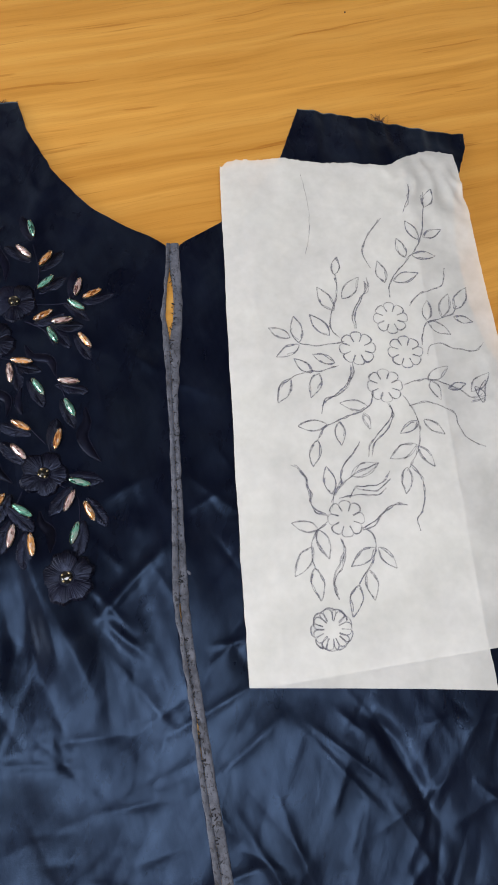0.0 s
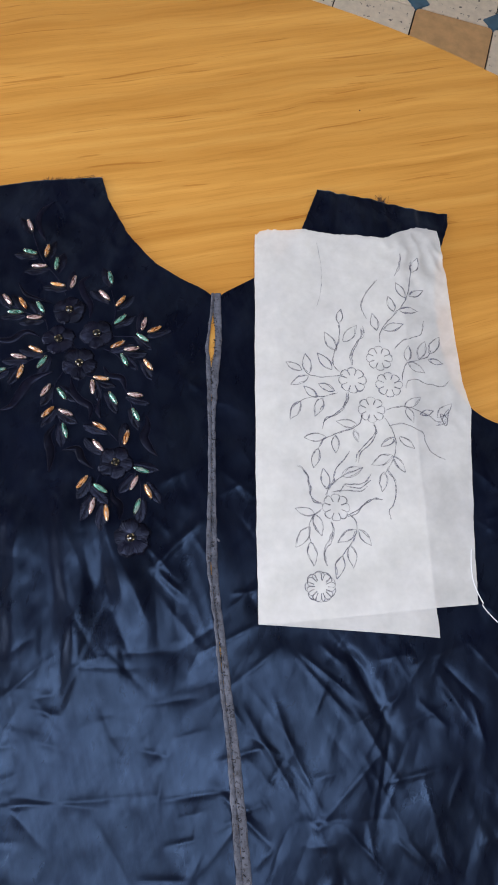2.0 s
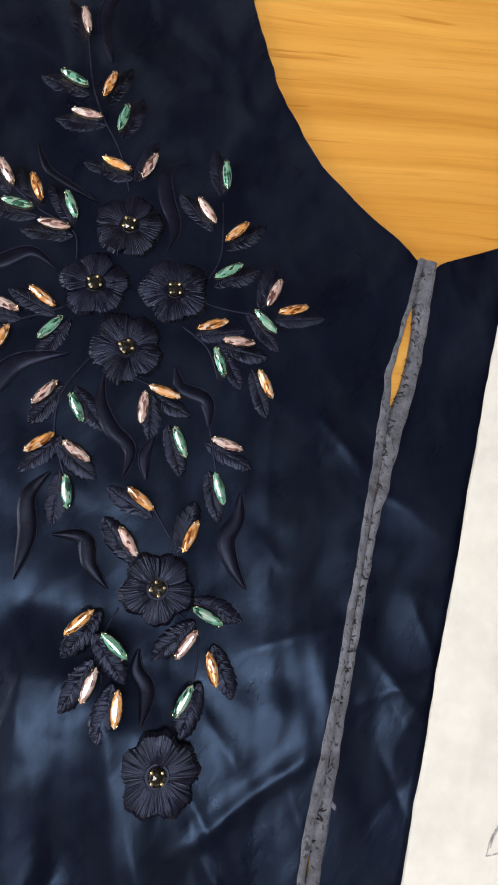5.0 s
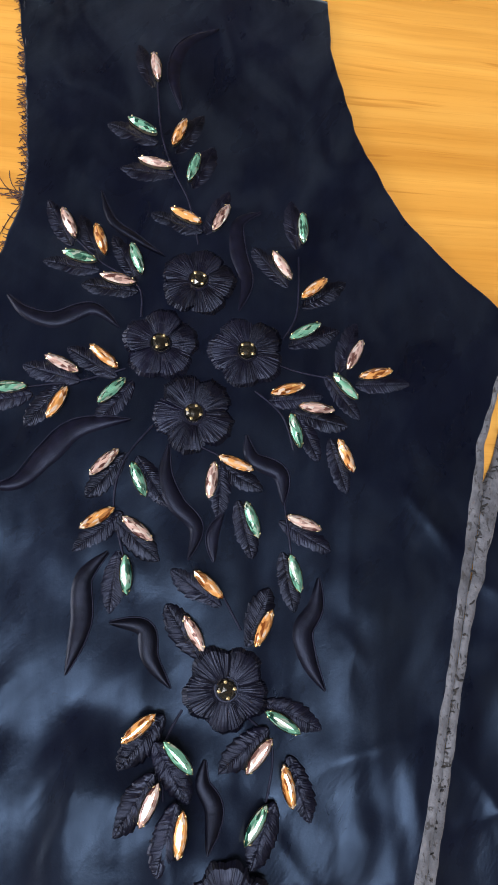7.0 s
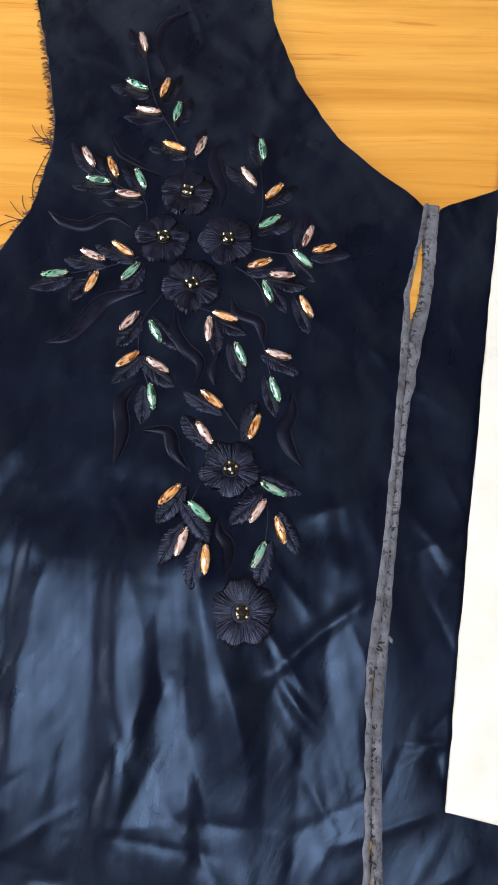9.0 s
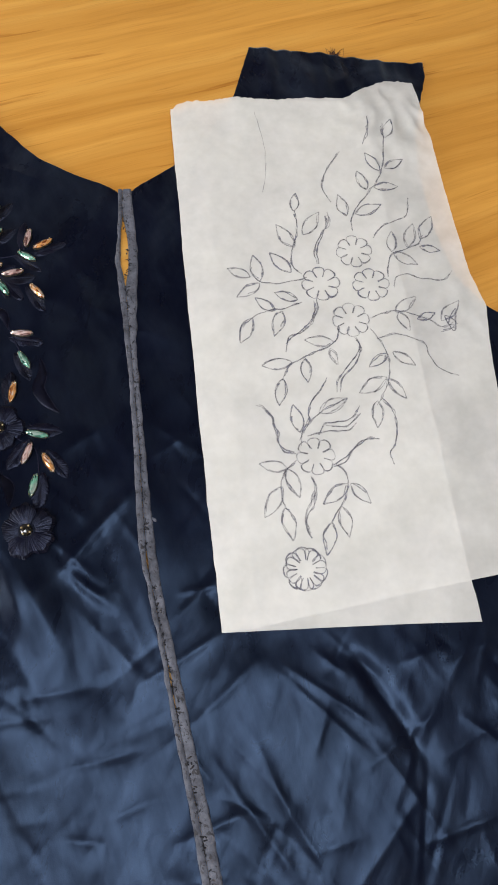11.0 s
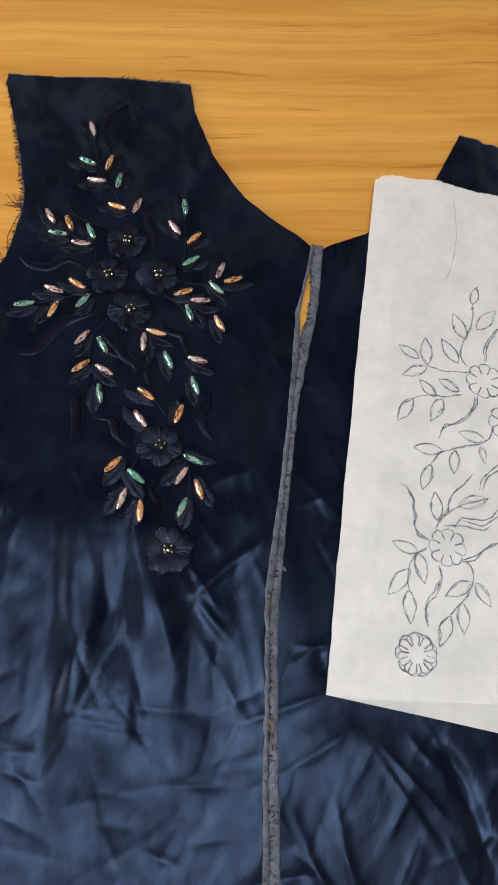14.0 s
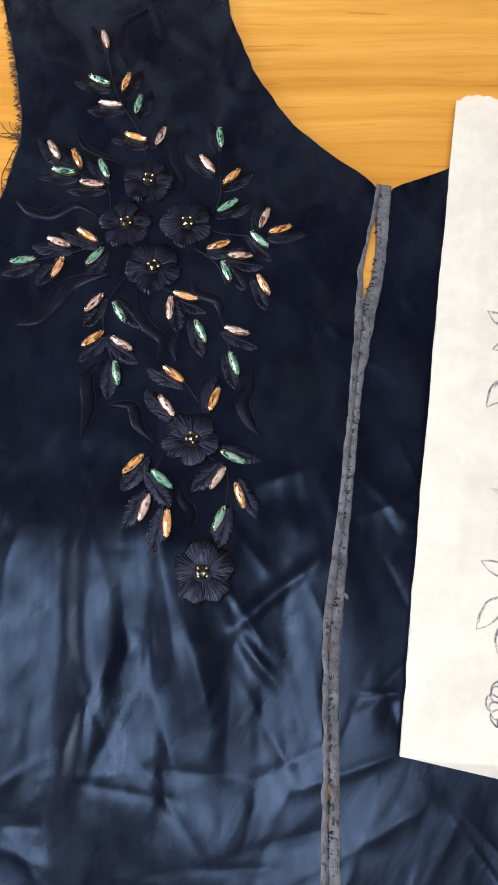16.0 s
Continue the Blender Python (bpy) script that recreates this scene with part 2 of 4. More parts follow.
def grid_faces(rows, cols, start=0):
    return [(start + r * cols + c, start + (r + 1) * cols + c, start + (r + 1) * cols + c + 1, start + r * cols + c + 1)
            for r in range(rows - 1) for c in range(cols - 1)]


def box(bm, lo, hi, bevel=0.0):
    made = bmesh.ops.create_cube(bm, size=1)["verts"]
    bmesh.ops.scale(bm, vec=[b - a for a, b in zip(lo, hi)], verts=made)
    bmesh.ops.translate(bm, vec=[(a + b) / 2 for a, b in zip(lo, hi)], verts=made)
    if bevel:
        edges = list({e for v in made for e in v.link_edges})
        bmesh.ops.bevel(bm, geom=edges, offset=bevel, segments=2, affect="EDGES")
    return bm


def smooth_curve(points, count):
    """A Catmull-Rom line through a few points, evenly resampled."""
    p = np.array([points[0], *points, points[-1]], float)
    line = []
    for i in range(1, len(p) - 2):
        for t in np.linspace(0, 1, 14, endpoint=False):
            a, b, c, d = p[i - 1 : i + 3]
            line.append(0.5 * (2 * b + (c - a) * t + (2 * a - 5 * b + 4 * c - d) * t**2 + (3 * b - a - 3 * c + d) * t**3))
    line.append(p[-1])
    line = np.array(line)
    run = np.r_[0, np.cumsum(np.linalg.norm(np.diff(line, axis=0), axis=1))]
    at = np.linspace(0, run[-1], count)
    return np.stack([np.interp(at, run, line[:, k]) for k in range(line.shape[1])], 1)


def normals_2d(line):
    d = np.gradient(line, axis=0)
    d /= np.linalg.norm(d, axis=1)[:, None] + 1e-9
    return np.stack([-d[:, 1], d[:, 0]], 1)


def edge_of(knots, y):
    """A smooth edge x(y) through a few (y, x) knots that run down the cloth."""
    ys, xs = [k[0] for k in knots][::-1], [k[1] for k in knots][::-1]
    return (np.interp(y + 4, ys, xs) + 2 * np.interp(y, ys, xs) + np.interp(y - 4, ys, xs)) / 4


# ---- the setting ----
def setting():
    south, north, west, east, low, high = -2.6, 2.6, -2.5, 2.5, -0.73, 2.0
    floor = tagged(part("floor", box(bmesh.new(), (west, south, low - 0.1), (east, north, low - 0.008)), JOINT), "stone tiled floor with dark joints", "floor", kind="structure")
    for name, lo, hi in (("wall_north", (west, north, low), (east, north + 0.15, high)), ("wall_south", (west, south - 0.15, low), (east, south, high)),
                         ("wall_east", (east, south - 0.15, low), (east + 0.15, north + 0.15, high))):
        tagged(part(name, box(bmesh.new(), lo, hi), WALL), "plain limewashed wall", "wall", kind="structure")
    bm = bmesh.new()
    box(bm, (west - 0.15, south - 0.15, low), (west, -1.6, high))
    box(bm, (west - 0.15, -0.2, low), (west, north + 0.15, high))
    box(bm, (west - 0.15, -1.6, low), (west, -0.2, 0.1))
    box(bm, (west - 0.15, -1.6, 1.4), (west, -0.2, high))
    tagged(part("wall_west", bm, WALL), "limewashed wall with a window opening", "wall", kind="structure")
    bm = bmesh.new()
    for lo, hi in (((-0.05, -1.58, 0.1), (0.0, -1.52, 1.4)), ((-0.05, -0.28, 0.1), (0.0, -0.22, 1.4)), ((-0.05, -1.52, 0.1), (0.0, -0.28, 0.14)), ((-0.05, -1.52, 1.36), (0.0, -0.28, 1.4))):
        box(bm, (west - 0.10 + lo[0], lo[1], lo[2]), (west - 0.10 + hi[0], hi[1], hi[2]))
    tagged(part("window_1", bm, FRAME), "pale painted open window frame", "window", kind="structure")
    bm = bmesh.new()
    box(bm, (west - 0.15, south - 0.15, high), (east + 0.15, -0.88, high + 0.15))
    box(bm, (west - 0.15, -0.40, high), (east + 0.15, north + 0.15, high + 0.15))
    box(bm, (west - 0.15, -0.88, high), (-1.14, -0.40, high + 0.15))
    box(bm, (0.60, -0.88, high), (east + 0.15, -0.40, high + 0.15))
    tagged(part("ceiling", bm, CEILING), "plain ceiling with a long skylight opening", "ceiling", kind="structure")
    return floor


FLOOR = setting()


def tabletop():
    """A round table of 2.2 m with a softened rim, on a pedestal."""
    cx, cy, radius = -0.250, -0.607, 1.094
    table = tagged(new("table"), "round oak laminate table with a plain rim", "table")
    table.location = (cx, cy, -0.73)
    bm = bmesh.new()
    rings = ((radius - 0.002, 0.730), (radius, 0.728), (radius, 0.704), (radius - 0.002, 0.702))
    loops = [[bm.verts.new((r * math.cos(a), r * math.sin(a), z)) for a in np.linspace(0, math.tau, 256, endpoint=False)] for r, z in rings]
    for a, b in zip(loops, loops[1:]):
        for i in range(256):
            bm.faces.new((a[i], b[i], b[i - 1], a[i - 1]))
    bm.faces.new(loops[0])
    bm.faces.new(loops[-1])
    part("tabletop", bm, OAK, table)
    bm = bmesh.new()
    bmesh.ops.create_cone(bm, cap_ends=True, segments=40, radius1=0.09, radius2=0.07, depth=0.66, matrix=pose(0, 0, 0.37))
    part("pedestal", bm, OAK, table, smooth=False)
    bm = bmesh.new()
    bmesh.ops.create_cone(bm, cap_ends=True, segments=48, radius1=0.42, radius2=0.38, depth=0.04, matrix=pose(0, 0, 0.02))
    part("base_plate", bm, OAK, table)
    bm = bmesh.new()
    bmesh.ops.create_icosphere(bm, subdivisions=2, radius=0.0009, matrix=pose(0.165 - cx, 0.249 - cy, 0.7303) @ Matrix.Diagonal((1, 1, 0.4, 1)))
    part("speck", bm, STITCH, table, "small dark mark on the wood")


tabletop()


# ---- the blouse front ----
LEFT_EDGE = [(140, -262), (118, -261), (56, -239), (9, -223), (-9, -220), (-50, -222), (-80, -232), (-115, -250), (-135, -285), (-150, -330), (-760, -350)]
RIGHT_EDGE = [(135, 249), (107, 247), (83, 240), (40, 228), (0, 222), (-50, 222), (-95, 230), (-120, 245), (-132, 262), (-141, 290), (-150, 335), (-760, 355)]
NECK_LEFT = [(140, -121), (135, -120), (101, -108.7), (64, -87), (35, -60.3), (17, -33), (8, -15.5), (1, -4.8)]
NECK_RIGHT = [(135, 111), (132, 111), (79, 90), (45, 65), (20, 38), (10, 22), (1, 6)]
SLIT_LEFT = [(0, -4), (-30, -6), (-60, -10), (-95, -8.5), (-140, -7), (-190, -7), (-235, -8.5), (-260, -9), (-288, -5.5), (-325, -1), (-368, 3), (-412, 8), (-502, 14), (-760, 24)]
SLIT_RIGHT = [(0, 6), (-30, 7), (-62, 6.5), (-98, 3), (-134, 0), (-190, 0.5), (-240, 1.2), (-284, 3), (-326, 8), (-368, 13), (-412, 19), (-502, 27), (-760, 40)]


def groove(x, y, line, width, depth, other=None):
    """A soft valley along a line of (y, x) knots that fades at both ends; other: its width on the east side, if that differs."""
    ys = [k[0] for k in line][::-1]
    mid = np.interp(y, ys, [k[1] for k in line][::-1])
    fade = step(y, ys[0], ys[0] + min(75, 0.45 * (ys[-1] - ys[0]))) * step(-y, -ys[-1], 30 - ys[-1])
    if x > mid and other:
        width = other
    return -depth * fade * math.exp(-(((x - mid) / width) ** 2))


def step(v, lo, hi):
    t = min(max((v - lo) / (hi - lo), 0), 1)
    return t * t * (3 - 2 * t)


def crease_set():
    """Straight creases of the handled satin: middle, direction, half length, width and height of each."""
    rng, rows = random.Random(21), []
    for _ in range(400):
        x, y = rng.uniform(8, 350), rng.uniform(-720, -175)
        angle = rng.choice((58, -58, 72, -48, 18)) + rng.gauss(0, 10)
        rows.append((x, y, angle, rng.uniform(12, 46), rng.uniform(1.6, 3.4), rng.choice((-1, 1, 1)) * rng.uniform(0.2, 0.85)))
    for _ in range(330):
        x, y = rng.uniform(-340, 0), rng.uniform(-720, -325)
        angle = rng.choice((-62, 64, 4, -8, 35, 80)) + rng.gauss(0, 10)
        rows.append((x, y, angle, rng.uniform(10, 44), rng.uniform(1.6, 3.4), rng.choice((-1, 1)) * rng.uniform(0.15, 0.65)))
    for _ in range(60):
        x, y = rng.uniform(-215, -5), rng.uniform(-335, -205)
        angle = 90 + (x + 110) * 0.16 + rng.gauss(0, 14)
        rows.append((x, y, angle, rng.uniform(14, 45), rng.uniform(2.5, 6.0), rng.choice((-1, 1, 1)) * rng.uniform(0.2, 0.7)))
    for _ in range(70):
        x, y = rng.uniform(-60, 225), rng.uniform(-190, 120)
        if x > -12 or y < -60:
            rows.append((x, y, rng.choice((80, 110, 35, -30)) + rng.gauss(0, 12), rng.uniform(10, 30), rng.uniform(2.5, 6.0), rng.uniform(0.2, 0.6)))
    for x, y, angle, half, width, height in ((-140, -444, 2, 120, 1.8, -0.5), (-48, -262, -48, 26, 3.5, 1.0), (-52, -125, 100, 26, 2.6, 0.5),
                                             (-45, -155, 96, 22, 2.4, 0.45), (-24, -95, -38, 20, 5.0, 0.8), (-30, -185, 28, 26, 6.0, 0.8), (-70, 20, -30, 26, 6.0, 0.7), (-75, 60, 20, 24, 6.0, 0.6)):
        rows.append((x, y, angle, half, width, height))
    return np.array(rows).T


CREASE_X, CREASE_Y, CREASE_ANGLE, CREASE_HALF, CREASE_WIDTH, CREASE_HEIGHT = crease_set()
CREASE_C, CREASE_S = np.cos(np.radians(CREASE_ANGLE)), np.sin(np.radians(CREASE_ANGLE))


def creases(x, y):
    """Sharp-topped ridges and valleys, which leave nearly flat facets between them."""
    dx, dy = x - CREASE_X, y - CREASE_Y
    along, across = dx * CREASE_C + dy * CREASE_S, dy * CREASE_C - dx * CREASE_S
    fade = np.clip(1 - (along / CREASE_HALF) ** 2, 0, 1)
    return float(np.sum(CREASE_HEIGHT * fade * np.exp(-np.sqrt(across**2 + 0.8) / CREASE_WIDTH)))


def cloth_z(x, y):
    """Height of the cloth over the table: nearly flat above, pulled into long folds under the flowers, creased below, pressed flat under the paper."""
    v = noise.noise
    low = step(-y + 25 * v((x / 60, 1, 0)), 205, 270)
    under = step(x, 22, 42) * step(-x, -250, -225) * step(y, -345, -322) * step(-y, -95, -70)
    wx, wy = x + 12 * v((x / 70, y / 70, 11)), y + 18 * v((x / 70, y / 70, 15))
    a = v((x / 60 + 3, y / 75, 0.3))
    fan = math.atan2(wx + 105, 190 - y) * 430
    west = step(-x, -5, 25) * (1 - 0.85 * step(-abs(x + 85), -50, -30) * step(y, -285, -255))
    drop = step(-y, 150, 215) * (1 - 0.75 * step(-y, 330, 440))
    z = 3.2 + 0.8 * a * (0.5 + low) + 0.7 * low * v((wx / 30 - wy / 70, wy / 48, 2.7)) + 0.22 * low * v((wx / 11 + wy / 60, wy / 20, 5.2))
    z += west * drop * (3.2 * v((fan / 25, y / 190, 4)) + 1.1 * v((fan / 11, y / 110, 6)))
    z += creases(x, y) * 1.5
    z += 3.0 * math.exp(-(((y + 232 + 45 * v((fan / 34, 1, 9))) / 60) ** 2)) * step(-x, -30, 10)
    sewn = step(-abs(x + 125), -90, -60) * step(-abs(y + 80), -170, -130)
    mid = step(-y, 70, 160)
    z += (1 - low) * ((0.4 + 1.0 * mid) * v((x / 25, y / 34, 9)) + 0.5 * mid * v((wx / 11, wy / 19, 12)) + sewn * 0.5 * v((x / 9, y / 26, 2)))
    strap = step(y, 70, 95) * step(x, 90, 120)
    z += strap * (2.0 * v((x / 9, y / 60, 3)) + 0.8 * v((x / 20, y / 30, 8)))
    z -= groove(x, y, [(-190, -133), (-271, -121), (-307, -114), (-400, -100)], 13, 6.2, 40)
    z -= groove(x, y, [(-205, -101), (-265, -83), (-335, -60)], 10, 5.0, 30)
    z -= groove(x, y, [(-205, -172), (-300, -165), (-380, -148)], 14, 4.0, 30)
    z -= groove(x, y, [(-215, 0), (-245, -30), (-269, -52), (-285, -66)], 5.5, 1.5)
    z -= groove(x, y, [(-255, -60), (-269, -51), (-300, -22)], 5.0, 1.3)
    z += groove(x, y, [(-318, 95), (-350, 118), (-420, 150)], 6, 2.0)
    return max(z * (1 - under) + under * (2.6 + 0.35 * (z - 3.2)), 1.0)


def cloth_half(name, left, right, top, garment):
    """One half of the front: rows that run from edge to edge, turned under at the rim."""
    ys = np.r_[np.linspace(128, -520, 470), np.linspace(-535, -760, 14)]
    us = np.linspace(0, 1, 240)
    x0, x1 = edge_of(left, ys), edge_of(right, ys)
    verts = []
    for y, a, b in zip(ys, x0, x1):
        a, b = a + 0.7 * noise.noise((y / 6, a / 90, 1)), b + 0.7 * noise.noise((y / 6, b / 90, 4))
        pull = min(max((y - 40) / 88, 0), 1)
        for u in us:
            x = a + (b - a) * u
            yy = y + pull * (np.interp(x, *zip(*top)) - 128 + 1.0 * noise.noise((x / 9, 2, 7)))
            verts.append((x * MM, yy * MM, cloth_z(x, yy) * MM))
    n, rows, cols = len(verts), len(ys), len(us)
    rim = [c for c in range(cols)] + [r * cols + cols - 1 for r in range(1, rows)] + [(rows - 1) * cols + c for c in range(cols - 2, -1, -1)] + [r * cols for r in range(rows - 2, 0, -1)]
    faces = grid_faces(rows, cols)
    verts += [(verts[i][0], verts[i][1], 0.0004) for i in rim]
    faces += [(rim[k - 1], rim[k], n + k, n + k - 1 if k else n + len(rim) - 1) for k in range(len(rim))]
    return mesh_object(name, verts, faces, VELVET, garment)


garment = tagged(new("blouse_front"), "navy velvet blouse front with jewelled flower embroidery", "garment")
cloth_half("cloth", LEFT_EDGE, NECK_LEFT + [(y, x + 1.5) for y, x in SLIT_LEFT], [(-262, 117), (-221, 122), (-187, 130), (-120, 138)], garment)
cloth_half("cloth", NECK_RIGHT + [(y, x - 1.5) for y, x in SLIT_RIGHT], RIGHT_EDGE, [(111, 133), (162, 124), (210, 112), (247, 107)], garment)


def binding(name, outer, inner, turn):
    """A rounded grey strip along the slit, puckered by its stitches."""
    ys = np.linspace(1, -560, 300)
    a, b = edge_of(outer, ys), edge_of(inner, ys)
    verts = []
    for k, y in enumerate(ys):
        pucker = 0.8 * noise.noise((y / 7, turn, 3)) + 0.5 * noise.noise((y / 2.6, turn, 8))
        for u in np.linspace(0, 1, 9):
            x = a[k] + (b[k] - a[k]) * u + 0.9 * noise.noise((y / 9, turn, 5)) * (1 - 0.7 * u)
            z = max(cloth_z(a[k], y), 3.2) - 0.6 + (2.0 + pucker) * math.sin(math.pi * min(max(0.08 + 0.84 * u, 0), 1)) ** 0.35
            if u == 0.0 or (u == 1.0 and -78 < y < -20):
                z = 0.6
            verts.append((x * MM, y * MM, z * MM))
    return mesh_object(name, verts, grid_faces(300, 9), BINDING, garment, "grey velvet binding strip, hand stitched")


GAP_LEFT = [(0, -0.8), (-20, -2.2), (-40, -5.0), (-62, -6.2), (-76, -4.0), (-95, -3.8), (-140, -3.6), (-190, -3.4), (-240, -4.2), (-262, -4.4), (-268, -5.0), (-274, -4.0), (-326, 2.3), (-336, 3.0), (-346, 3.8), (-368, 6.8), (-412, 12.2), (-502, 19.7), (-760, 30.2)]
GAP_RIGHT = [(0, -0.7), (-20, -2.1), (-40, 0.0), (-62, -0.8), (-76, -3.9), (-95, -3.7), (-140, -3.5), (-190, -3.3), (-240, -4.1), (-262, -4.3), (-268, -3.2), (-274, -3.9), (-326, 2.4), (-336, 4.2), (-346, 4.4), (-368, 6.9), (-412, 12.3), (-502, 19.8), (-760, 30.3)]
binding("binding", SLIT_LEFT, GAP_LEFT, -1)
binding("binding", [(y, x) for y, x in SLIT_RIGHT], GAP_RIGHT, 1)


def ribbon_tube(verts, faces, line, heights, radius, sides=4):
    """A thin round thread along a line, added to the lists."""
    start = len(verts)
    nrm = normals_2d(line)
    for (x, y), z, (nx, ny) in zip(line, heights, nrm):
        for k in range(sides):
            a = math.tau * k / sides
            verts.append(((x + nx * radius * math.cos(a)) * MM, (y + ny * radius * math.cos(a)) * MM, (z + radius * math.sin(a)) * MM))
    for r in range(len(line) - 1):
        for k in range(sides):
            j = (k + 1) % sides
            faces.append((start + r * sides + k, start + r * sides + j, start + (r + 1) * sides + j, start + (r + 1) * sides + k))


def stitches():
    verts, faces, rng = [], [], random.Random(4)
    for _ in range(210):
        y = rng.uniform(-4, -520)
        x = float(edge_of(GAP_RIGHT, np.array([y]))[0]) + rng.uniform(-0.8, 2.4)
        a, size = rng.uniform(-0.9, 0.9) + (1.57 if rng.random() < 0.4 else 0), rng.uniform(0.8, 2.6)
        line = np.array([(x + t * size * math.cos(a), y + t * size * math.sin(a)) for t in (-0.6, -0.2, 0.2, 0.6)])
        z = max(cloth_z(x + 3, y), 3.2) + 1.3
        ribbon_tube(verts, faces, line, [z - 0.5, z + 0.1, z + 0.1, z - 0.5], rng.uniform(0.2, 0.45))
    tagged(mesh_object("stitching", verts, faces, STITCH, garment, "dark uneven hand stitches"), kind="stuff")
    verts, faces = [], []
    for y0 in np.arange(-83, -520, -16.0):
        ys = np.linspace(y0, y0 - rng.uniform(3.5, 6.8), 5)
        line = np.stack([edge_of(GAP_RIGHT, ys) - 0.2, ys], 1)
        ribbon_tube(verts, faces, line, [max(cloth_z(0, y), 3.2) + 0.7 for y in ys], 0.26)
    tagged(mesh_object("seam", verts, faces, STITCH, garment, "dark seam between the two strips"), kind="stuff")


stitches()
KNOT = part("thread_knot", (lambda b: (bmesh.ops.create_icosphere(b, subdivisions=2, radius=2.2 * MM, matrix=pose(1.8 * MM, -245 * MM, 4.6 * MM, 0, 0, -50) @ Matrix.Diagonal((1.5, 0.7, 0.6, 1))), b)[1])(bmesh.new()), BINDING, garment, "small grey tuft on the binding")


def fray():
    """Loose ends along the raw edges."""
    verts, faces, rng = [], [], random.Random(9)

    def end(x, y, ang, size, rad):
        bend = rng.uniform(-0.6, 0.6)
        ts = np.linspace(0, 1, 6)
        line = np.stack([x + size * ts * np.cos(ang + bend * ts), y + size * ts * np.sin(ang + bend * ts)], 1)
        ribbon_tube(verts, faces, line, 2.4 - 1.9 * np.minimum(1, 2 * ts), rad, 3)

    for _ in range(420):
        y = rng.uniform(-10, 116) if rng.random() < 0.85 else rng.uniform(-80, -10)
        end(float(edge_of(LEFT_EDGE, np.array([y]))[0]) + 0.6, y, math.pi + rng.uniform(-0.5, 0.4), rng.uniform(1.0, 5.6), rng.uniform(0.13, 0.26))
    for _ in range(14):
        y = rng.uniform(-3, 1.5)
        end(-220, y - 3 if rng.random() < 0.5 else y - 56, math.pi + rng.uniform(-0.5, 0.3), rng.uniform(6, 21), 0.24)
    for _ in range(150):
        x = rng.uniform(-175, -121)
        end(x, float(np.interp(x, (-187, -120), (130, 138))) - 1, 1.57 + rng.uniform(-0.9, 0.9), rng.uniform(2, 8), 0.15)
    for _ in range(60):
        x = rng.uniform(-255, -180)
        end(x, float(np.interp(x, (-262, -221, -187), (117, 122, 130))) - 1, 1.57 + rng.uniform(-0.9, 0.9), rng.uniform(1, 3.5), 0.11)
    for _ in range(40):
        end(rng.gauss(177, 3), 120 - 1, 1.4 + rng.uniform(-0.4, 0.4), rng.uniform(4, 13), 0.13)
    for _ in range(260):
        y = rng.uniform(5, 132)
        end(float(edge_of(NECK_LEFT, np.array([y]))[0]) - 0.6, y, rng.uniform(-0.6, 0.8), rng.uniform(0.8, 2.6), 0.12)
    for _ in range(120):
        y = rng.uniform(80, 107)
        end(float(edge_of(RIGHT_EDGE, np.array([y]))[0]) - 0.6, y, rng.uniform(-0.6, 0.8), rng.uniform(1, 5), 0.12)
    stray, stray_faces = [], []
    ribbon_tube(stray, stray_faces, smooth_curve([(-219, -4), (-223, -13), (-225, -24), (-226, -31), (-225, -38), (-223, -43)], 30), [1.6 - 1.2 * min(1, k / 8) for k in range(30)], 0.22, 4)
    mesh_object("loose_thread", stray, stray_faces, FRAY, garment, "long curled thread drawn out of the edge")
    for knots, top, low, off in ((LEFT_EDGE, 114, -6, 0.2), (RIGHT_EDGE, 104, 86, -0.2), (NECK_LEFT, 134, 108, -0.2)):
        ys = np.linspace(top, low, 90)
        line = np.stack([edge_of(knots, ys) + off + 0.5 * np.sin(ys * 2.3), ys], 1)
        rims, rim_faces = [], []
        ribbon_tube(rims, rim_faces, line, [max(1.0, cloth_z(x, y) - 0.6) + 0.3 * math.sin(y * 5) for x, y in line], 0.42)
        mesh_object("raw_edge", rims, rim_faces, BINDING, garment, "pale raw edge of the cloth")
    tagged(mesh_object("frayed_threads", verts, faces, FRAY, garment, "dark frayed threads on the raw edge"), kind="stuff")


fray()


# ---- embroidery ----
def stone_mesh(mat):
    """A navette: girdle, crown facets and a long table, 15 mm by 5 mm."""
    bm = bmesh.new()
    def ring(half, wide, z, n=12):
        out = []
        for k in range(n):
            a = math.tau * k / n
            c, s = math.cos(a), math.sin(a)
            out.append(bm.verts.new((half * c * MM, wide * math.copysign(abs(s) ** 1.35, s) * MM, z * MM)))
        return out
    loops = [ring(6.6, 1.8, 0.0), ring(7.4, 2.2, 1.4), ring(6.0, 1.5, 2.3), ring(4.6, 0.45, 3.0)]
    for a, b in zip(loops, loops[1:]):
        for i in range(12):
            bm.faces.new((a[i - 1], a[i], b[i])) if i % 2 else bm.faces.new((a[i - 1], a[i], b[i - 1]))
            bm.faces.new((a[i - 1], b[i], b[i - 1])) if i % 2 else bm.faces.new((a[i], b[i], b[i - 1]))
    bm.faces.new(loops[-1])
    bm.faces.new(loops[0])
    bmesh.ops.recalc_face_normals(bm, faces=bm.faces)
    me = bpy.data.meshes.new("stone")
    bm.to_mesh(me)
    bm.free()
    me.materials.append(mat)
    return me


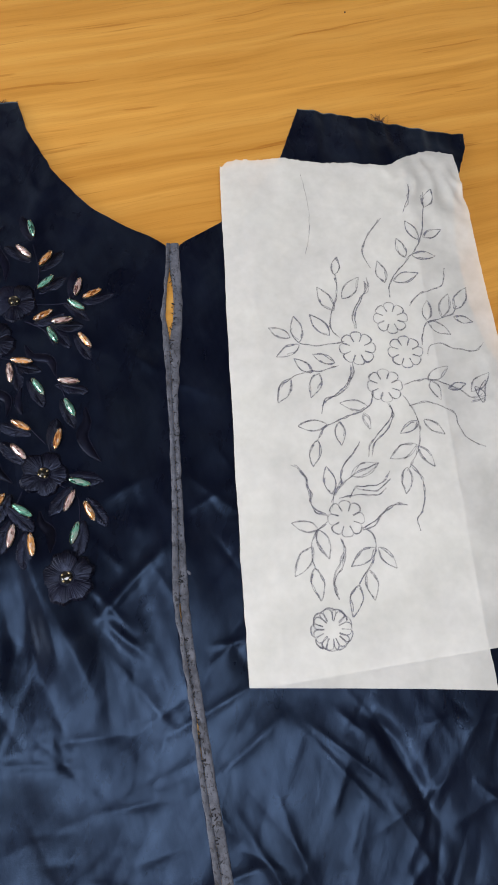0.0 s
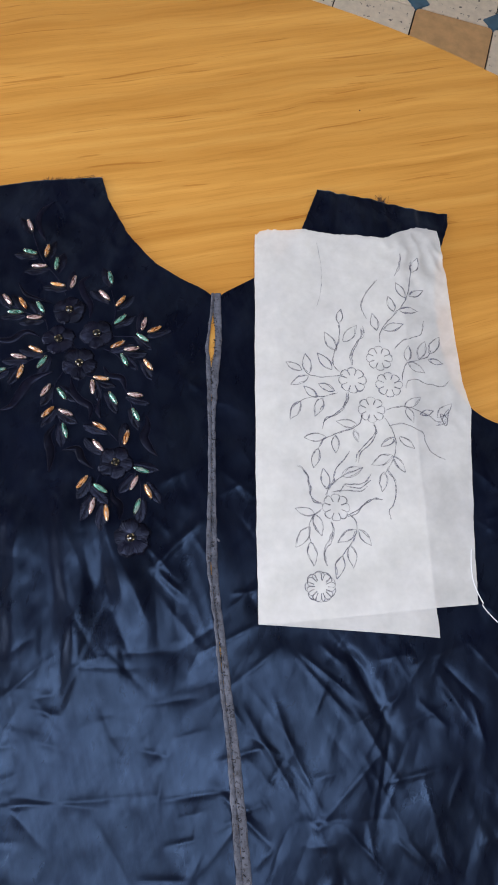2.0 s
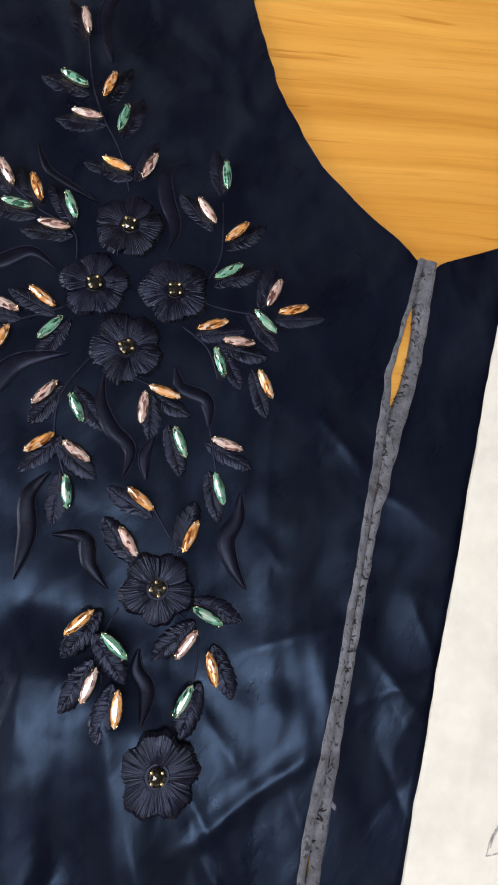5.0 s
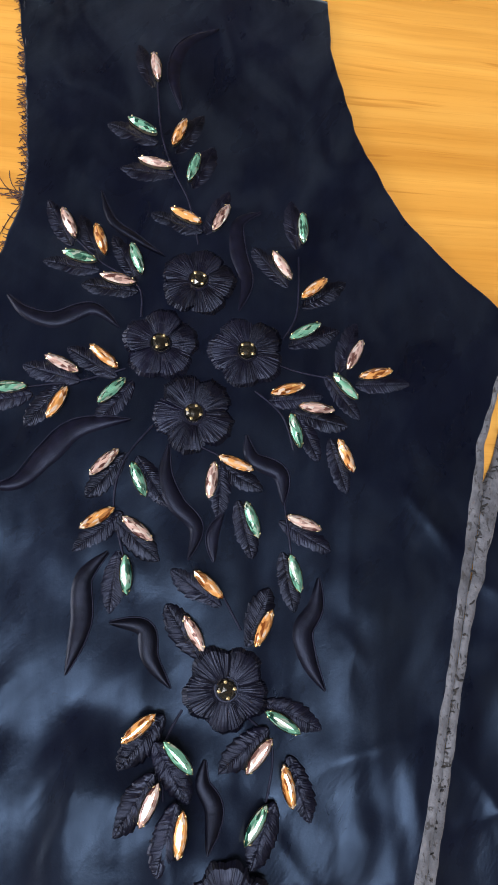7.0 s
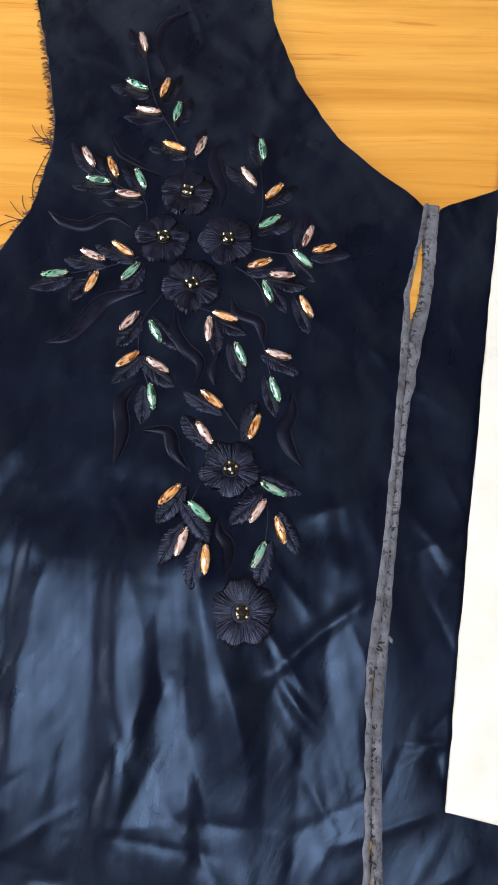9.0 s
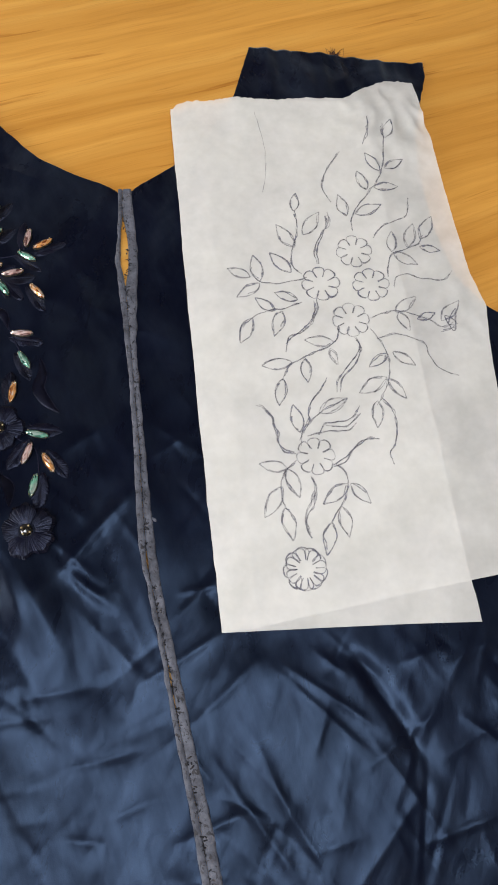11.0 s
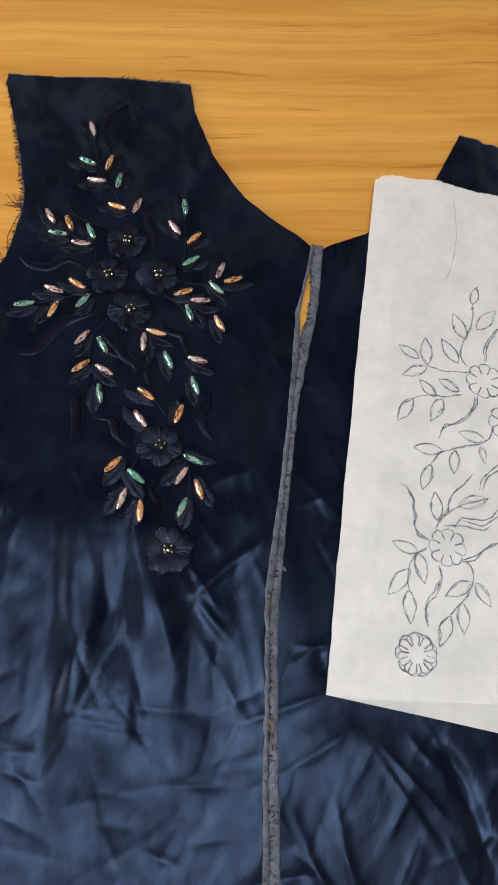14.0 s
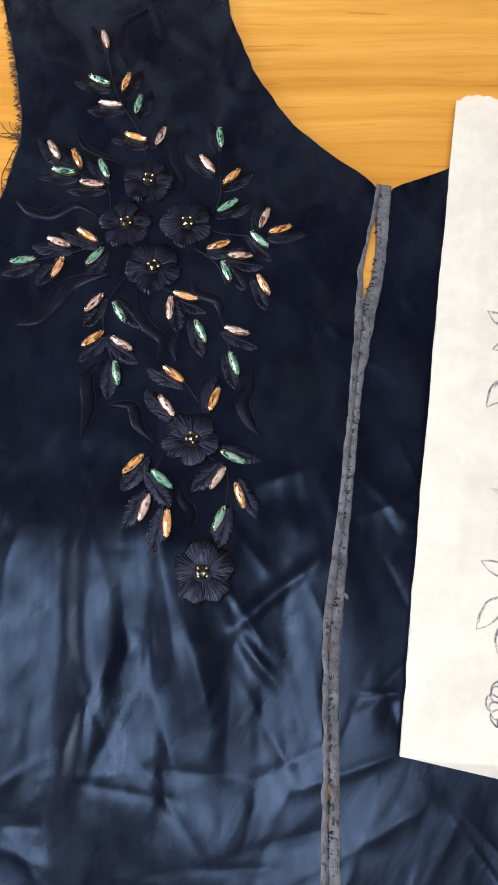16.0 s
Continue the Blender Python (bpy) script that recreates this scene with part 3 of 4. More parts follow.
def setting_mesh():
    """The gilt cup with its claws."""
    bm = bmesh.new()
    lower, upper = [], []
    for k in range(16):
        a = math.tau * k / 16
        c, s = math.cos(a), math.sin(a)
        y = math.copysign(abs(s) ** 1.35, s)
        lower.append(bm.verts.new((7.0 * c * MM, 2.05 * y * MM, -0.8 * MM)))
        upper.append(bm.verts.new((7.7 * c * MM, 2.5 * y * MM, 1.2 * MM)))
    for i in range(16):
        bm.faces.new((lower[i - 1], lower[i], upper[i], upper[i - 1]))
    for sx in (-1, 1):
        for sy in (-1, 1):
            bmesh.ops.create_icosphere(bm, subdivisions=1, radius=0.32 * MM, matrix=pose(sx * 6.0 * MM, sy * 1.15 * MM, 1.9 * MM, 0, 0, -sx * sy * 35) @ Matrix.Diagonal((1.6, 0.8, 0.8, 1)))
    me = bpy.data.meshes.new("stone_setting")
    bm.to_mesh(me)
    bm.free()
    me.materials.append(GOLD)
    return me


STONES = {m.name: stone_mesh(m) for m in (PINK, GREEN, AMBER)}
SETTING = setting_mesh()


def leaf_mesh(seed):
    """A padded satin-stitch leaf, 24 mm long, with slanting stitches and an unevenly toothed rim; the root at x = 0."""
    verts, n, w = [], 56, 15
    teeth = [0.0]
    rng = random.Random(seed + 40)
    while teeth[-1] < 1:
        teeth.append(teeth[-1] + rng.uniform(0.07, 0.17))
    for i in range(n):
        s = i / (n - 1)
        k = max(t for t in range(len(teeth)) if teeth[t] <= s)
        saw = (s - teeth[k]) / (teeth[k + 1] - teeth[k] if k + 1 < len(teeth) else 0.1)
        half = 5.6 * math.sin(math.pi * s**0.80) ** 0.72 * (0.90 + 0.26 * (saw - 0.4) * (0.4 + 0.6 * s)) + 0.05
        for j in range(w):
            u = -1 + 2 * j / (w - 1)
            half_u = half * (1 + 0.10 * noise.noise((s * 5, seed, math.copysign(2, u))))
            lay = 0.03 * (-1) ** i + 0.16 * noise.noise((i * 0.7, u * 1.5, seed))
            z = 1.15 * (1 - u * u) ** 0.5 + lay * (1 - abs(u)) ** 0.3 - 0.22 * math.exp(-((u / 0.12) ** 2))
            verts.append(((s * 24 + 3.4 * abs(u) * math.sin(math.pi * s)) * MM, half_u * u * MM, (z if 0 < i < n - 1 else 0) * MM))
    me = bpy.data.meshes.new("embroidered_leaf")
    me.from_pydata(verts, [], grid_faces(n, w))
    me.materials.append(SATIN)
    return me


LEAVES = [leaf_mesh(k) for k in range(4)]
LEAF_COUNT = [0]


def jewelled_leaf(x, y, angle, colour, side):
    """A leaf with its stone sewn beside the midrib; x, y: the stone's middle; angle: from the root to the tip."""
    k = LEAF_COUNT[0]
    LEAF_COUNT[0] += 1
    a = radians(angle)
    wob = 8 * noise.noise((x, y, 1))
    rx, ry = x - 9.5 * math.cos(a) - side * 2.6 * math.sin(a), y - 9.5 * math.sin(a) + side * 2.6 * math.cos(a)
    leaf = new("embroidered_leaf", LEAVES[k % 4])
    leaf.parent = garment
    turn = radians(angle + side * (7 + wob))
    along = [(rx + d * math.cos(turn) - e * math.sin(turn), ry + d * math.sin(turn) + e * math.cos(turn)) for d in (3, 12, 21) for e in (-3.5, 0, 3.5)]
    floor_z = max(cloth_z(*p) for p in along) - 0.85
    leaf.matrix_basis = pose(rx * MM, ry * MM, floor_z * MM, 0, 0, math.degrees(turn))
    tagged(leaf, "navy satin-stitch leaf with a toothed edge")
    inv = leaf.matrix_basis.inverted()
    seat = pose(x * MM, y * MM, max(cloth_z(x, y) + 1.5, floor_z + 1.2) * MM, 5 * noise.noise((x, 1, y)), 4 * noise.noise((y, x, 2)), angle)
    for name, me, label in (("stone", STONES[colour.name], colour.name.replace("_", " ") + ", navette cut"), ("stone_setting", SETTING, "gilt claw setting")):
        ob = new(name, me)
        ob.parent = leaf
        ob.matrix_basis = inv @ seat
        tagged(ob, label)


def tendril(points, width):
    """A padded, tapering curl outlined with a fine cord."""
    line = smooth_curve(points, 40)
    nrm = normals_2d(line)
    verts = []
    for i, ((x, y), (nx, ny)) in enumerate(zip(line, nrm)):
        s = i / 39
        half = width / 2 * (0.06 + math.sin(math.pi * min(1, 0.02 + 0.98 * s)) ** 0.85)
        for j in range(9):
            u = -1 + j / 4
            z = cloth_z(x, y) - 0.3 + 1.5 * (1 - u * u) ** 0.6 + 0.03 * math.sin(i * 2.2)
            verts.append(((x + nx * half * u) * MM, (y + ny * half * u) * MM, z * MM))
    curl = mesh_object("embroidered_tendril", verts, grid_faces(40, 9), PLUSH, garment, "padded navy velvet curl")
    verts, faces = [], []
    rim = line + nrm * (width / 2 * (0.06 + np.sin(np.pi * np.minimum(1, 0.02 + 0.98 * np.linspace(0, 1, 40))) ** 0.85))[:, None]
    ribbon_tube(verts, faces, rim, [cloth_z(*p) + 0.35 for p in rim], 0.28, 5)
    mesh_object("edge_cord", verts, faces, CORD, curl)


def vine(points):
    verts, faces = [], []
    line = smooth_curve(points, 36)
    ribbon_tube(verts, faces, line, [cloth_z(*p) + 0.25 for p in line], 0.45, 6)
    mesh_object("embroidered_stem", verts, faces, CORD, garment, "corded navy stem")


def petal_mesh(radius, seed):
    """A fan of stitches from the heart to a waved, ragged rim."""
    verts, n, w = [], 9, 61
    for i in range(n):
        r = 0.14 + 0.86 * i / (n - 1)
        for j in range(w):
            u = -1 + 2 * j / (w - 1)
            a = u * 0.74
            rim = 1 - 0.24 * u**4 - 0.06 * abs(u) + 0.07 * noise.noise((u * 3.5, seed, 2)) + 0.05 * noise.noise((j * 0.9, seed, 7))
            z = 0.5 + 1.5 * math.sin(math.pi * min(r, 1) * 0.86) * (1 - 0.45 * u * u) + (0.030 * (-1) ** j + 0.30 * noise.noise((j * 0.6, r * 1.5, seed))) * r - (1.1 if i == n - 1 else 0)
            d = radius * r * (1 if i < 4 else 1 + (rim - 1) * (i - 3) / 5)
            verts.append((d * math.cos(a) * MM, d * math.sin(a) * MM, z * MM))
    me = bpy.data.meshes.new("petal")
    me.from_pydata(verts, [], grid_faces(n, w))
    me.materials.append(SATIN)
    return me


def flower(x, y, radius):
    """Five satin petals round a black stone in gilt claws."""
    bm = bmesh.new()
    bmesh.ops.create_cone(bm, cap_ends=True, segments=24, radius1=radius * 0.5 * MM, radius2=radius * 0.28 * MM, depth=5.6 * MM, matrix=pose(0, 0, -1.2 * MM))
    heart = part("embroidered_flower", bm, PLUSH, garment, "raised navy flower with a black stone heart")
    turn = 360 * abs(noise.noise((x, y, 5)))
    heart.location = (x * MM, y * MM, (max(cloth_z(x + a * radius * 0.8, y + b * radius * 0.8) for a, b in ((0, 0), (1, 0), (-1, 0), (0, 1), (0, -1), (0.7, 0.7), (-0.7, -0.7))) - 0.2) * MM)
    mesh = petal_mesh(radius, x)
    for k in range(5):
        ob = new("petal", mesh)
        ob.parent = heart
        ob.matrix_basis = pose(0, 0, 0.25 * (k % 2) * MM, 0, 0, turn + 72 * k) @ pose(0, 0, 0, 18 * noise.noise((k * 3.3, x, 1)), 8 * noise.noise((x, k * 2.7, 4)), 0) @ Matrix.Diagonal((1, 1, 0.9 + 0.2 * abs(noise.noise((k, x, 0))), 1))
    bm = bmesh.new()
    bmesh.ops.create_icosphere(bm, subdivisions=2, radius=3.5 * MM, matrix=pose(0, 0, 2.2 * MM) @ Matrix.Diagonal((1, 1, 0.6, 1)))
    part("stone", bm, BLACK, heart, "round faceted black stone")
    bm = bmesh.new()
    for k in range(4):
        a = radians(turn + 45 + 90 * k)
        bmesh.ops.create_icosphere(bm, subdivisions=1, radius=0.75 * MM, matrix=pose(2.9 * math.cos(a) * MM, 2.8 * math.sin(a) * MM, 3.7 * MM) @ Matrix.Diagonal((1, 1, 0.7, 1)))
    bmesh.ops.create_cone(bm, cap_ends=False, segments=24, radius1=3.6 * MM, radius2=3.8 * MM, depth=1.0 * MM, matrix=pose(0, 0, 2.0 * MM))
    part("stone_setting", bm, GOLD, heart, "gilt setting with four claws")


tendril([(-168, 57), (-176, 73), (-177, 86), (-173, 95), (-163, 104)], 6)
tendril([(-212, -50), (-203, -55), (-191, -55), (-178, -46), (-165, -51)], 7)
tendril([(-194, -127), (-184, -122), (-177, -109), (-169, -96), (-150, -87)], 9)
tendril([(-190, 7), (-182, -5), (-170, -10), (-156, -15)], 4)
tendril([(-122, 18), (-130, 10), (-127, -3), (-120, -16), (-120, -30)], 7)
tendril([(-133, -93), (-131, -105), (-124, -115), (-114, -122), (-114, -135)], 7)
tendril([(-104, -81), (-99, -90), (-87, -93), (-83, -105)], 7)
tendril([(-104, -133), (-107, -123), (-105, -114)], 5)
tendril([(-144, -139), (-150, -151), (-146, -167), (-146, -185)], 8)
tendril([(-136, -164), (-123, -163), (-118, -173), (-108, -181)], 7)
tendril([(-63, -129), (-62, -140), (-65, -150), (-60, -160), (-52, -169)], 8)
tendril([(-90, -201), (-89, -209), (-83, -216), (-82, -229)], 7)
vine([(-182, 67), (-174, 44), (-165, 28), (-153, 13), (-144, -5)])
vine([(-141, -87), (-148, -104), (-147, -121), (-138, -139)])
vine([(-193, -85), (-174, -77), (-158, -67)])
vine([(-101, 2), (-96, -23), (-99, -37)])
vine([(-102, -48), (-89, -49), (-76, -48)])
vine([(-193, -18), (-180, -25), (-163, -31), (-158, -44)])
vine([(-123, -90), (-113, -92)])
vine([(-98, -144), (-88, -155)])
vine([(-105, -62), (-92, -69), (-84, -82)])
vine([(-102, -187), (-105, -200), (-101, -216)])
vine([(-78, -184), (-67, -192), (-65, -210)])
vine([(-87, -93), (-80, -111), (-75, -124)])
flower(-139.6, -21.8, 16)
flower(-147.2, -53.3, 16)
flower(-112.3, -46.6, 16)
flower(-126.6, -78.3, 17)
flower(-88.3, -176.3, 16)
flower(-71.4, -244.9, 17)
jewelled_leaf(-184.4, 73.3, 114, PINK, 1)
jewelled_leaf(-181.8, 42.0, 164, GREEN, 1)
jewelled_leaf(-165.6, 43.9, 81, AMBER, -1)
jewelled_leaf(-171.6, 25.9, -178, PINK, 1)
jewelled_leaf(-155.2, 29.0, 87, GREEN, -1)
jewelled_leaf(-152.2, 5.3, 170, AMBER, 1)
jewelled_leaf(-137.7, 8.8, 76, PINK, 1)
jewelled_leaf(-198.0, -12.5, 129, PINK, 1)
jewelled_leaf(-183.4, -15.9, 122, AMBER, 1)
jewelled_leaf(-189.4, -25.7, 179, GREEN, 1)
jewelled_leaf(-166.7, -19.9, 123, GREEN, 1)
jewelled_leaf(-171.6, -31.1, -177, PINK, 1)
jewelled_leaf(-102.4, 15.1, 105, GREEN, 1)
jewelled_leaf(-107.2, -5.1, 137, PINK, 1)
jewelled_leaf(-91.4, -11.5, 54, AMBER, -1)
jewelled_leaf(-90.8, -31.5, 41, GREEN, -1)
jewelled_leaf(-68.2, -36.0, 76, PINK, 1)
jewelled_leaf(-58.0, -41.8, 26, AMBER, -1)
jewelled_leaf(-69.3, -50.5, -35, GREEN, -1)
jewelled_leaf(-92.1, -58.3, 29, AMBER, -1)
jewelled_leaf(-78.9, -63.0, 8, PINK, -1)
jewelled_leaf(-85.2, -74.5, -61, GREEN, 1)
jewelled_leaf(-63.0, -79.1, -53, AMBER, -1)
jewelled_leaf(-105.4, -93.8, -7, AMBER, -1)
jewelled_leaf(-112.8, -102.9, -84, PINK, 1)
jewelled_leaf(-93.8, -113.9, -57, GREEN, -1)
jewelled_leaf(-73.7, -110.0, -7, PINK, -1)
jewelled_leaf(-72.6, -129.7, -62, GREEN, -1)
jewelled_leaf(-104.1, -141.7, 151, AMBER, 1)
jewelled_leaf(-104.7, -160.1, 134, PINK, 1)
jewelled_leaf(-80.0, -152.3, 78, AMBER, 1)
jewelled_leaf(-199.3, -87.5, -162, GREEN, 1)
jewelled_leaf(-182.1, -72.6, 168, PINK, 1)
jewelled_leaf(-167.3, -65.1, 155, AMBER, 1)
jewelled_leaf(-179.1, -88.5, -104, AMBER, -1)
jewelled_leaf(-160.4, -78.0, -121, GREEN, 1)
jewelled_leaf(-154.8, -106.6, -122, PINK, 1)
jewelled_leaf(-140.3, -109.6, -53, GREEN, 1)
jewelled_leaf(-151.2, -128.0, -134, AMBER, 1)
jewelled_leaf(-135.4, -128.1, -24, PINK, -1)
jewelled_leaf(-134.9, -145.6, -72, GREEN, -1)
jewelled_leaf(-115.5, -195.3, -127, AMBER, 1)
jewelled_leaf(-99.6, -201.2, -33, GREEN, -1)
jewelled_leaf(-105.4, -217.3, -100, PINK, -1)
jewelled_leaf(-92.7, -223.6, -82, AMBER, -1)
jewelled_leaf(-65.3, -182.8, -18, GREEN, 1)
jewelled_leaf(-71.5, -195.3, -115, PINK, -1)
jewelled_leaf(-58.9, -202.8, -64, AMBER, 1)
jewelled_leaf(-67.7, -216.8, -107, GREEN, 1)


# ---- the folded tracing paper ----
paper = tagged(new("tracing_paper"), "folded white tracing paper with a pencilled flower pattern", "paper")


def paper_z(x, y, lift=0.0):
    v = noise.noise
    z = 7.4 + lift + 0.5 * v((x / 80, y / 90, 3)) + 0.16 * v((x / 22, y / 25, 6)) + 0.07 * v((x / 9, y / 11, 8))
    crumple = max(0, 1 - ((x - 222) ** 2 + (y - 50) ** 2) / 60**2) + 0.8 * max(0, 1 - ((x - 235) ** 2 + (y + 125) ** 2) / 30**2)
    return z + crumple * (2.4 * (1 - 2 * abs(v((x / 16, y / 20, 1)))) + 0.6)


def sheet(name, left, right, top, bottom, lift, torn, label=""):
    """A sheet between four edges: left and right as x(y), top and bottom as y(x)."""
    rows, cols, verts = 150, 90, []
    for r in range(rows):
        v = r / (rows - 1)
        for c in range(cols):
            u = c / (cols - 1)
            y = (1 - v) * 78 - v * 316
            for _ in range(3):
                a, b = [float(edge_of(k, np.array([y]))[0]) for k in (left, right)]
                x = a + (b - a) * u
                y0, y1 = np.interp(x, *zip(*top)), np.interp(x, *zip(*bottom))
                rough = torn * (1.3 * noise.noise((x / 2.5, 0, lift)) + 1.3 * noise.noise((x / 8, 1, lift)))
                y = (1 - v) * (y0 + rough) + v * y1
            x += (0.35 * noise.noise((y / 6, lift, 2)) + 0.8 * noise.noise((y / 25, lift, 6))) * u**8 + (0.5 * noise.noise((y / 9, lift, 3)) + 0.7 * noise.noise((y / 40, lift, 8))) * (1 - u) ** 12
            verts.append((x * MM, y * MM, paper_z(x, y, lift) * MM))
    return mesh_object(name, verts, grid_faces(rows, cols), PAPER, paper, label)


FOLD = [(90, 42), (75, 41), (54, 40), (-107, 37), (-214, 35.5), (-316, 35), (-340, 35)]
FRONT_RIGHT = [(90, 231.5), (80, 231.8), (63, 233.6), (35, 234.6), (-4, 235.6), (-55, 236.2), (-97, 237.8), (-122, 241.7), (-149, 238), (-187, 234.5), (-228, 230), (-263, 227), (-302, 224), (-340, 222)]
sheet("front_sheet", FOLD, FRONT_RIGHT, [(40, 66), (46, 74), (62, 77), (67, 73), (87, 73), (94, 77), (122, 73), (145, 73), (175, 70), (194, 79), (211, 84), (230, 80)], [(35, -316), (52, -316), (109, -311), (167, -306), (224, -302)], 0, 1.0)
sheet("back_sheet", FOLD, [(90, 189), (-305, 187), (-340, 188.5)], [(40, 70), (62, 76), (90, 79), (110, 75), (190, 66)], [(35, -316), (99, -321), (147, -325), (188, -329)], -1.0, 1.0, "under sheet that shows below the front one")
sheet("folded_flap", FOLD, [(90, 62), (-200, 58), (-340, 57)], [(40, 66), (62, 70)], [(35, -314), (60, -314)], -0.5, 0.3, "narrow flap inside the fold")


def pencil_strokes(name, lines, width, parent=None):
    """Thin graphite ribbons that lie on the sheet."""
    verts, faces = [], []
    for line in lines:
        start, nrm = len(verts), normals_2d(line)
        for i, ((x, y), (nx, ny)) in enumerate(zip(line, nrm)):
            half = width * (0.55 + 0.45 * noise.noise((x / 6, y / 6, 2))) / 2
            for s in (-1, 1):
                px, py = x + s * nx * half, y + s * ny * half
                verts.append((px * MM, py * MM, (paper_z(px, py) + 0.18) * MM))
        faces += grid_faces(len(line), 2, start)
    return mesh_object(name, verts, faces, GRAPHITE, parent or paper)


def shaken(line, size, seed):
    return np.array([(x + size * noise.noise((x / 7, y / 7, seed)), y + size * noise.noise((y / 7, x / 7, seed + 9))) for x, y in line])


def pencil_line(points, width=1.3):
    line = smooth_curve(points, 14 * len(points))
    tries = [shaken(line, 0.6, 0), shaken(line[3:-6], 1.8, 3)]
    pencil_strokes("pencilled_stem", tries if width > 1 else tries[:1], width)


def pencil_leaf(x0, y0, x1, y1):
    """Two arcs that meet at the tip, and a fainter second try."""
    d = np.array([x1 - x0, y1 - y0], float)
    size = np.linalg.norm(d)
    side, t = np.array([-d[1], d[0]]) / size, np.linspace(0, 1, 16)
    arcs = []
    for s in (-1, 1):
        bow = s * size * (0.21 + 0.05 * noise.noise((x0, y0, s))) * np.sin(np.pi * t**0.85)
        arcs.append(shaken(np.array([x0, y0]) + t[:, None] * d * 1.02 + bow[:, None] * side, 0.5, s))
    arcs.append(shaken(arcs[0][2:-2] + side * 0.5, 1.8, 5))
    arcs.append(shaken(arcs[1][1:10] - side * 0.6, 1.6, 7))
    if noise.noise((x1, y1, 3)) > 0:
        arcs.append(shaken(np.array([x0, y0]) + t[:11, None] * d, 0.7, 12))
    pencil_strokes("pencilled_leaf", arcs, 1.5)


def pencil_flower(x, y, radius):
    """A ring of eight loops, each open towards the heart; the lowest one is drawn over twice."""
    lines, t = [], np.linspace(-1, 1, 20)
    for again in range(2 if y < -270 else 1):
        for k in range(8):
            a = math.tau * k / 8 + 0.25 * noise.noise((k, x, again)) + 0.35 * again
            away = radius * (0.42 + 0.56 * (1 - np.abs(t) ** 2.6))
            turn = a + 0.40 * np.sin(t * 1.9)
            lines.append(shaken(np.stack([x + 1.2 * again + away * np.cos(turn), y + away * np.sin(turn)], 1), 0.6, k + 20 * again))
            if k % 2:
                lines.append(shaken(lines[-1][4:14], 0.9, k + 40))
    pencil_strokes("pencilled_flower", lines, 1.45)


pencil_line([(104, 62), (106, 44), (107, 26), (105, 5), (100, -13)], 0.6)
pencil_line([(190, 51), (188, 38), (181, 24)])
pencil_line([(201, 44), (196, 16), (191, -2), (178, -20), (165, -34), (161, -42), (160, -52)])
pencil_line([(163, 19), (153, 7), (145, -7), (145, -16), (149, -26)])
pencil_line([(144, -34), (144, -43), (136, -54), (130, -66), (130, -77)])
pencil_line([(142, -37), (142, -44), (138, -53), (132, -65), (131, -77)])
pencil_line([(121, -31), (121, -44), (117, -58), (113, -68), (113, -78), (118, -84)])
pencil_line([(121, -87), (111, -89), (99, -90), (88, -87), (83, -79)])
pencil_line([(115, -106), (102, -110), (88, -111), (78, -116), (72, -122)])
pencil_line([(125, -104), (124, -113), (118, -123), (111, -129), (102, -132), (98, -143)])
pencil_line([(123, -105), (121, -117), (113, -126), (103, -133), (99, -137)])
pencil_line([(137, -126), (134, -136), (128, -141), (119, -144), (109, -148), (99, -153), (93, -162), (92, -163)])
pencil_line([(147, -136), (149, -144), (148, -147), (142, -157), (133, -165), (129, -175)])
pencil_line([(146, -136), (148, -145), (135, -160), (129, -167), (127, -175)])
pencil_line([(158, -131), (162, -138), (166, -152), (164, -167), (157, -181), (152, -187)])
pencil_line([(174, -59), (181, -51), (192, -46), (202, -42), (206, -27)])
pencil_line([(178, -92), (181, -81), (185, -73), (194, -71), (205, -67), (210, -60)])
pencil_line([(181, -101), (184, -93), (193, -91), (200, -95), (217, -98), (223, -94), (225, -91)])
pencil_line([(160, -123), (174, -119), (186, -121), (194, -125), (201, -129), (209, -135), (216, -132)])
pencil_line([(161, -139), (173, -136), (184, -140), (193, -146), (194, -154), (199, -165), (211, -172)])
pencil_line([(206, -138), (213, -137), (218, -132), (211, -127), (215, -139), (220, -122), (212, -133), (219, -134)])
pencil_line([(156, -182), (161, -191), (162, -202), (158, -215), (154, -220), (155, -228)])
pencil_line([(122, -164), (117, -172), (109, -180), (106, -188), (106, -192), (100, -201), (98, -209)])
pencil_line([(133, -180), (118, -186), (107, -193), (101, -201)])
pencil_line([(73, -178), (79, -182), (83, -189), (83, -200), (86, -211), (94, -214)])
pencil_line([(77, -181), (82, -187), (84, -197), (85, -208), (93, -213)])
pencil_line([(140, -186), (135, -193), (123, -196), (116, -196), (110, -203)])
pencil_line([(140, -191), (129, -199), (116, -197)])
pencil_line([(103, -203), (116, -201), (129, -202), (136, -198)])
pencil_line([(116, -225), (124, -223), (130, -216), (138, -210), (149, -210)])
pencil_line([(116, -224), (126, -219), (134, -212), (142, -209), (149, -210)])
pencil_line([(94, -218), (87, -223), (82, -230), (81, -239), (82, -248), (84, -249)])
pencil_line([(101, -229), (103, -238), (101, -246), (95, -254), (93, -262), (95, -268)])
pencil_line([(102, -230), (101, -242), (95, -250), (93, -258), (94, -266)])
pencil_line([(118, -224), (123, -229), (123, -237), (121, -245), (115, -252), (109, -260)])
pencil_leaf(120, -31, 124, -16)
pencil_leaf(116, -62, 106, -42)
pencil_leaf(124, -52, 138, -34)
pencil_leaf(111, -82, 98, -65)
pencil_leaf(88, -87, 86, -66)
pencil_leaf(82, -83, 67, -75)
pencil_leaf(88, -89, 71, -98)
